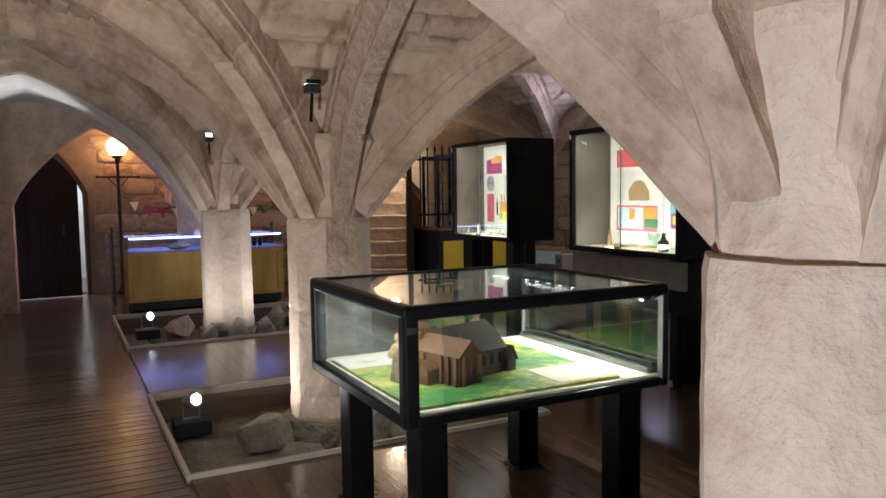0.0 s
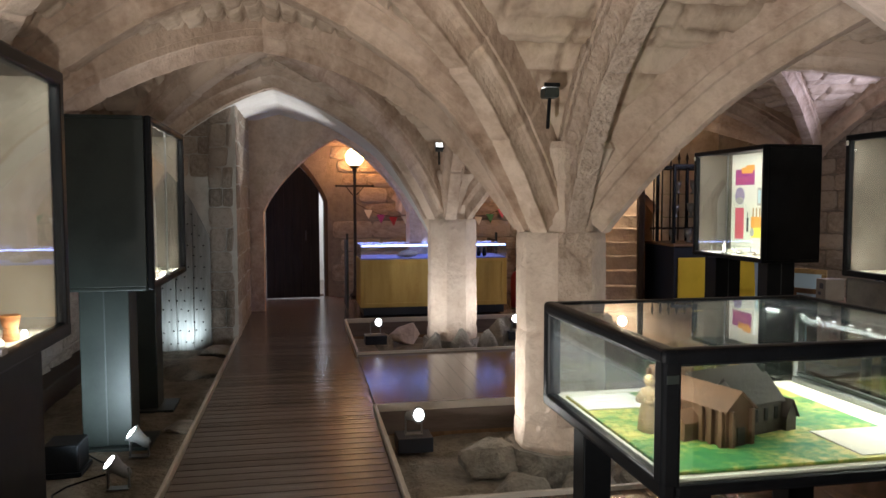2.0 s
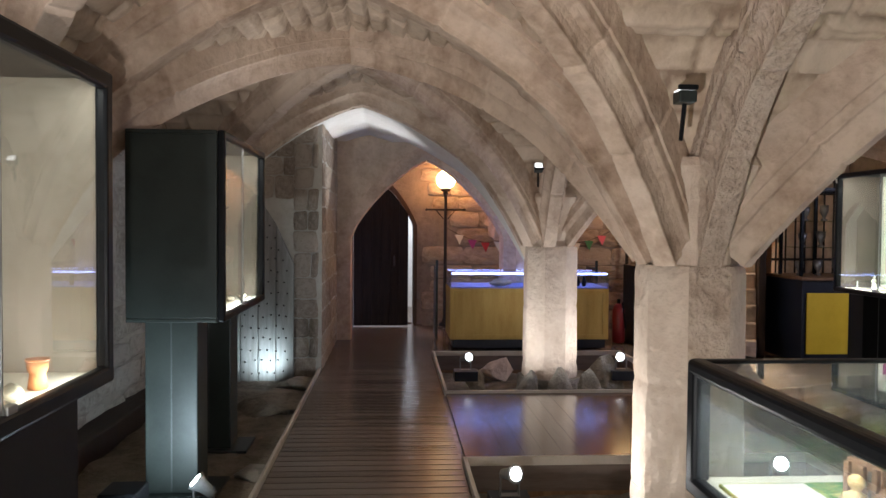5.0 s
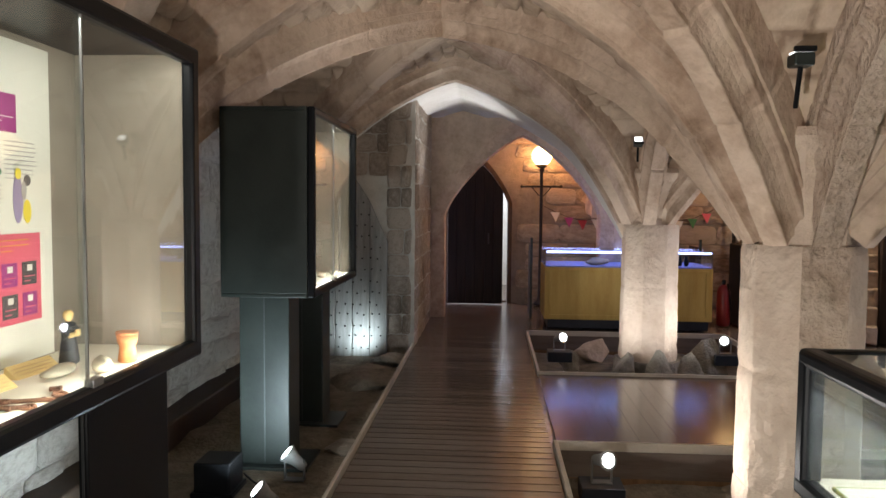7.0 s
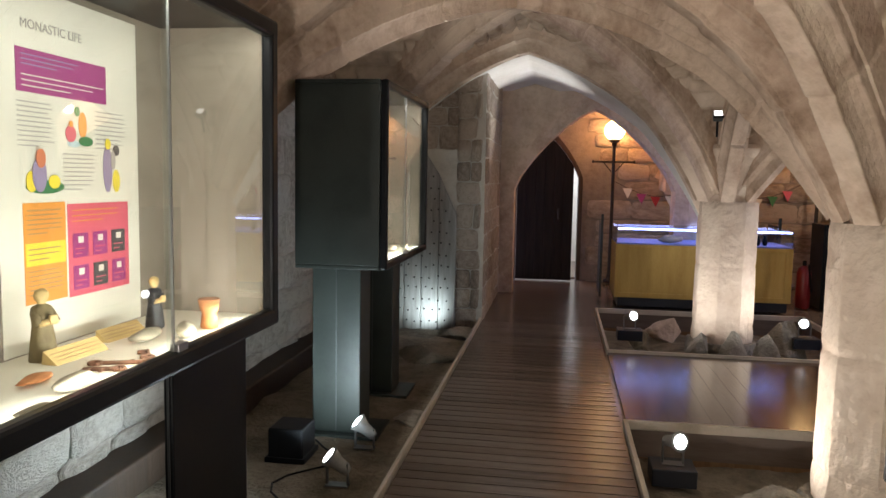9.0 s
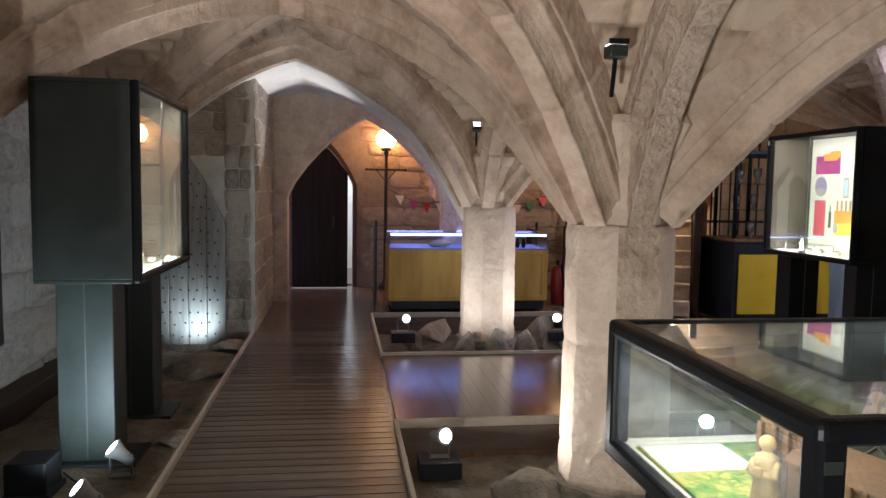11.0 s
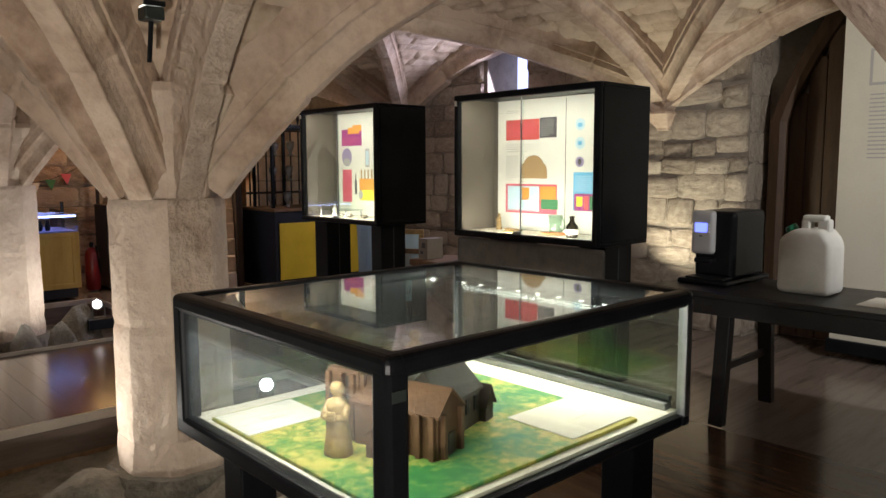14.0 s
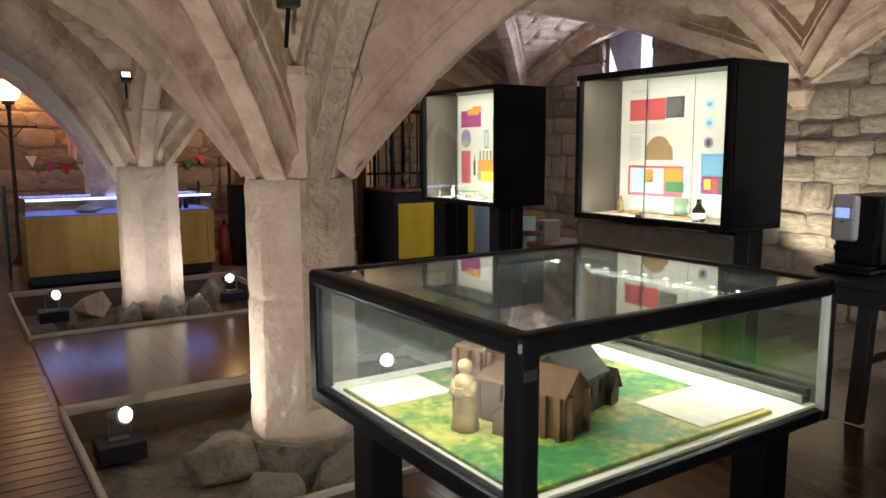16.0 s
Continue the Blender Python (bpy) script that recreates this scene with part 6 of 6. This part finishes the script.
sdoor = thing("studded_door", (-1.6, 9.02, -0.12), "old pale oak door studded with iron nails", "door")
PALEOAK = noisy("bleached_oak", ((0.3, (0.12, 0.115, 0.105)), (0.5, (0.22, 0.215, 0.2)), (0.75, (0.32, 0.315, 0.295))), 3.5, 0.75, 0.4, 45, stretch=(6, 6, 0.6))
for k in range(5):
    x0, x1 = 0.18 * k, 0.18 * k + 0.176
    bm = box(x0, -0.045, 0.0, x1, 0.0, 1.0)
    for v in bm.verts:
        if v.co.z > 0.5:
            v.co.z = 1.95 - 0.75 * (max(0.0, v.co.x - 0.45) / 0.45) ** 1.5
    bmesh.ops.bevel(bm, geom=bm.edges[:], offset=0.006, segments=1, affect="EDGES")
    part("plank", bm, PALEOAK, sdoor)
bm = bmesh.new()
rs = random.Random(5)
for k in range(15):
    for i in range(11):
        x, z = 0.05 + 0.083 * i + 0.03 * (k % 2), 0.1 + 0.115 * k
        if x > 0.86 or z > 1.9 - 0.75 * (max(0.0, x - 0.42) / 0.45) ** 1.5:
            continue
        r = bmesh.ops.create_cone(bm, cap_ends=True, segments=6, radius1=0.011, radius2=0.004, depth=0.02)
        bmesh.ops.transform(bm, matrix=pose(x + rs.uniform(-0.012, 0.012), -0.053, z + rs.uniform(-0.015, 0.015), 90), verts=r["verts"])
part("studs", bm, IRON, sdoor, "rows of dark iron nail heads")

# ---------------------------------------------------------------- pieces of walls and floors


def block_mesh(seed, mat):
    """A worn ashlar block, unit size: x along the wall, z up, front at -y."""
    bm = bmesh.new()
    rnd = random.Random(seed)
    n = 5
    off = Vector((seed * 7.3, 0, seed * 3.1))
    skew = [rnd.uniform(-0.07, 0.07) for _ in range(4)]
    g = []
    for i in range(n + 1):
        row = []
        for k in range(n + 1):
            a, b_ = i / n - 0.5, k / n - 0.5
            e = max(abs(a), abs(b_)) * 2
            x, z = a + skew[0] * b_ + 0.03 * noise.noise((a * 3, b_ * 3, seed)), b_ + skew[1] * a + 0.04 * noise.noise((b_ * 3, a * 3, seed + 9))
            if i in (0, n) and k in (0, n):
                x, z = x * 0.94, z * 0.9
            y = -0.25 if e > 0.99 else -0.75 - 0.35 * noise.noise(Vector((a * 3, b_ * 3, 0)) + off)
            row.append(bm.verts.new((x, y, z)))
        g.append(row)
    for i in range(n):
        for k in range(n):
            bm.faces.new((g[i][k], g[i + 1][k], g[i + 1][k + 1], g[i][k + 1]))
    rim = [g[i][0] for i in range(n + 1)] + [g[n][k] for k in range(1, n + 1)] + [g[i][n] for i in range(n - 1, -1, -1)] + [g[0][k] for k in range(n - 1, 0, -1)]
    back = [bm.verts.new((v.co.x, 1.0, v.co.z)) for v in rim]
    for k in range(len(rim)):
        q = (k + 1) % len(rim)
        bm.faces.new((rim[q], rim[k], back[k], back[q]))
    bm.normal_update()
    me = bpy.data.meshes.new("stone")
    bm.to_mesh(me)
    bm.free()
    me.materials.append(mat)
    for p_ in me.polygons:
        p_.use_smooth = p_.index < 25
    return me


LIMEWASHED = noisy("limewashed_stone", ((0.2, (0.24, 0.205, 0.165)), (0.5, (0.46, 0.42, 0.365)), (0.75, (0.66, 0.63, 0.57))), 5.0, 0.92, 0.8, 28, distance=0.025, per_piece=0.3)
BLOCKS = [block_mesh(k, WALLSTONE) for k in range(10)]
PALE_BLOCKS = [block_mesh(k + 20, LIMEWASHED) for k in range(10)]


def stones(parent, origin, direction, length, z0, z1, seed, course=(0.16, 0.3), size=(0.25, 0.55), skip=None, depth=0.035, limit=300, gap=0.014, loose=0.0, meshes=BLOCKS):
    """Lay courses of blocks along a wall face; direction is the turn in degrees, blocks front to -y at 0."""
    rnd = random.Random(seed)
    z, n = z0, 0
    base = pose(*origin, 0, 0, direction)
    while z < z1 and n < limit:
        h = rnd.uniform(*course)
        x = 0.0
        while x < length - 0.05 and n < limit:
            w = min(rnd.uniform(*size) * (rnd.uniform(0.45, 0.9) if x == 0.0 else 1), length - x)
            mx, mz = x + w / 2, z + h / 2
            if not (skip and skip(mx, mz, w, h)):
                o = new("stone", meshes[rnd.randrange(10)])
                o.parent = parent
                o.matrix_basis = base @ pose(mx, 0, mz + loose * rnd.uniform(-0.05, 0.05), 0, rnd.uniform(-3, 3) * (1 + loose), 0) @ Matrix.Diagonal((w - gap + loose * rnd.uniform(-0.01, 0.04), depth * rnd.uniform(0.6, 1.4), (h - gap) * (1 + loose * rnd.uniform(-0.15, 0.3)), 1))
                n += 1
            x += w
        z += h


def clip_arch(x0, x1, spring, apex, shift):
    return lambda x, z, w, h: any(arched(x + shift + a * w / 2, z + b_ * h / 2, x0, x1, spring, apex) for a in (-1, 0, 1) for b_ in (-1, 0, 1))


stones(wall_north, (-0.6, 12.62, 0), 0, 4.6, 0.0, 2.6, 1, (0.2, 0.34), (0.35, 0.7), clip_arch(-0.42, 0.72, 1.5, 2.25, -0.6), depth=0.03)
stones(wall_east, (XR, 6.8, 0.0), -90, 6.8 - JAMB, 0.0, 2.6, 2, (0.15, 0.32), (0.2, 0.5), depth=0.05, gap=0.01, loose=0.5)
stones(wall_east, (XR, JAMB, 0.0), 0, 0.36, 0.0, 2.9, 12, (0.2, 0.34), (0.3, 0.4), depth=0.015, gap=0.01)
stones(bpy.data.objects["wall_east_2"], (XR, 10.4, 0.0), -90, 2.95, 0.3, 2.6, 3, (0.16, 0.28), (0.22, 0.5), depth=0.045)
stones(wall_west, (XL, 2.2, -0.12), 90, 6.6, 0.0, 2.3, 4, (0.2, 0.34), (0.3, 0.65), depth=0.05, gap=0.02, loose=0.5, meshes=PALE_BLOCKS)
stones(wall_pier, (-0.72, 9.05, -0.12), 0, 0.26, 0.0, 2.6, 5, (0.2, 0.26), (0.29, 0.3), depth=0.04, gap=0.008)
stones(wall_pier, (-1.5, 9.05, 1.75), 0, 0.8, 0.0, 1.0, 6, (0.18, 0.26), (0.25, 0.45), depth=0.02, gap=0.008)
stones(wall_pier, (-0.43, 9.06, -0.12), 90, 2.0, 0.0, 2.7, 7, (0.2, 0.3), (0.4, 0.7), depth=0.015)


def plank_mesh(name, w, l, mat, groove=False):
    bm = box(0, 0, -0.02, l, w, 0, 0.0)
    top = [e for e in bm.edges if e.verts[0].co.z > -0.001 and e.verts[1].co.z > -0.001]
    bmesh.ops.bevel(bm, geom=top, offset=0.005 if groove else 0.0006, segments=2 if groove else 1, affect="EDGES")
    me = bpy.data.meshes.new(name)
    bm.to_mesh(me)
    bm.free()
    me.materials.append(mat)
    return me


deck_me = plank_mesh("plank", 0.097, DX1 - DX0 - 0.02, DECK, True)
y = 1.2
while y < 12.5:
    o = new("plank", deck_me)
    o.parent = floor
    o.location = (DX0 + 0.004, y, 0.0)
    y += 0.1
long_me = plank_mesh("plank", 0.1292, 1.917, PLANK)
for k in range(17):
    o = new("plank", long_me)
    o.parent = floor
    o.matrix_basis = pose(DX1 + 0.15 + 0.13 * k, 5.98, 0.0, 0, 0, 90)
for k in range(26):
    for y0 in (0.5, 2.42):
        o = new("plank", long_me)
        o.parent = floor
        o.matrix_basis = pose(DX1 + 0.15 + 0.13 * k, y0 - 0.14, 0.0, 0, 0, 90)
    for y0 in (4.34, 6.26) if k > 16 else ():
        o = new("plank", long_me)
        o.parent = floor
        o.matrix_basis = pose(DX1 + 0.15 + 0.13 * k, y0 - 0.14, 0.0, 0, 0, 90)
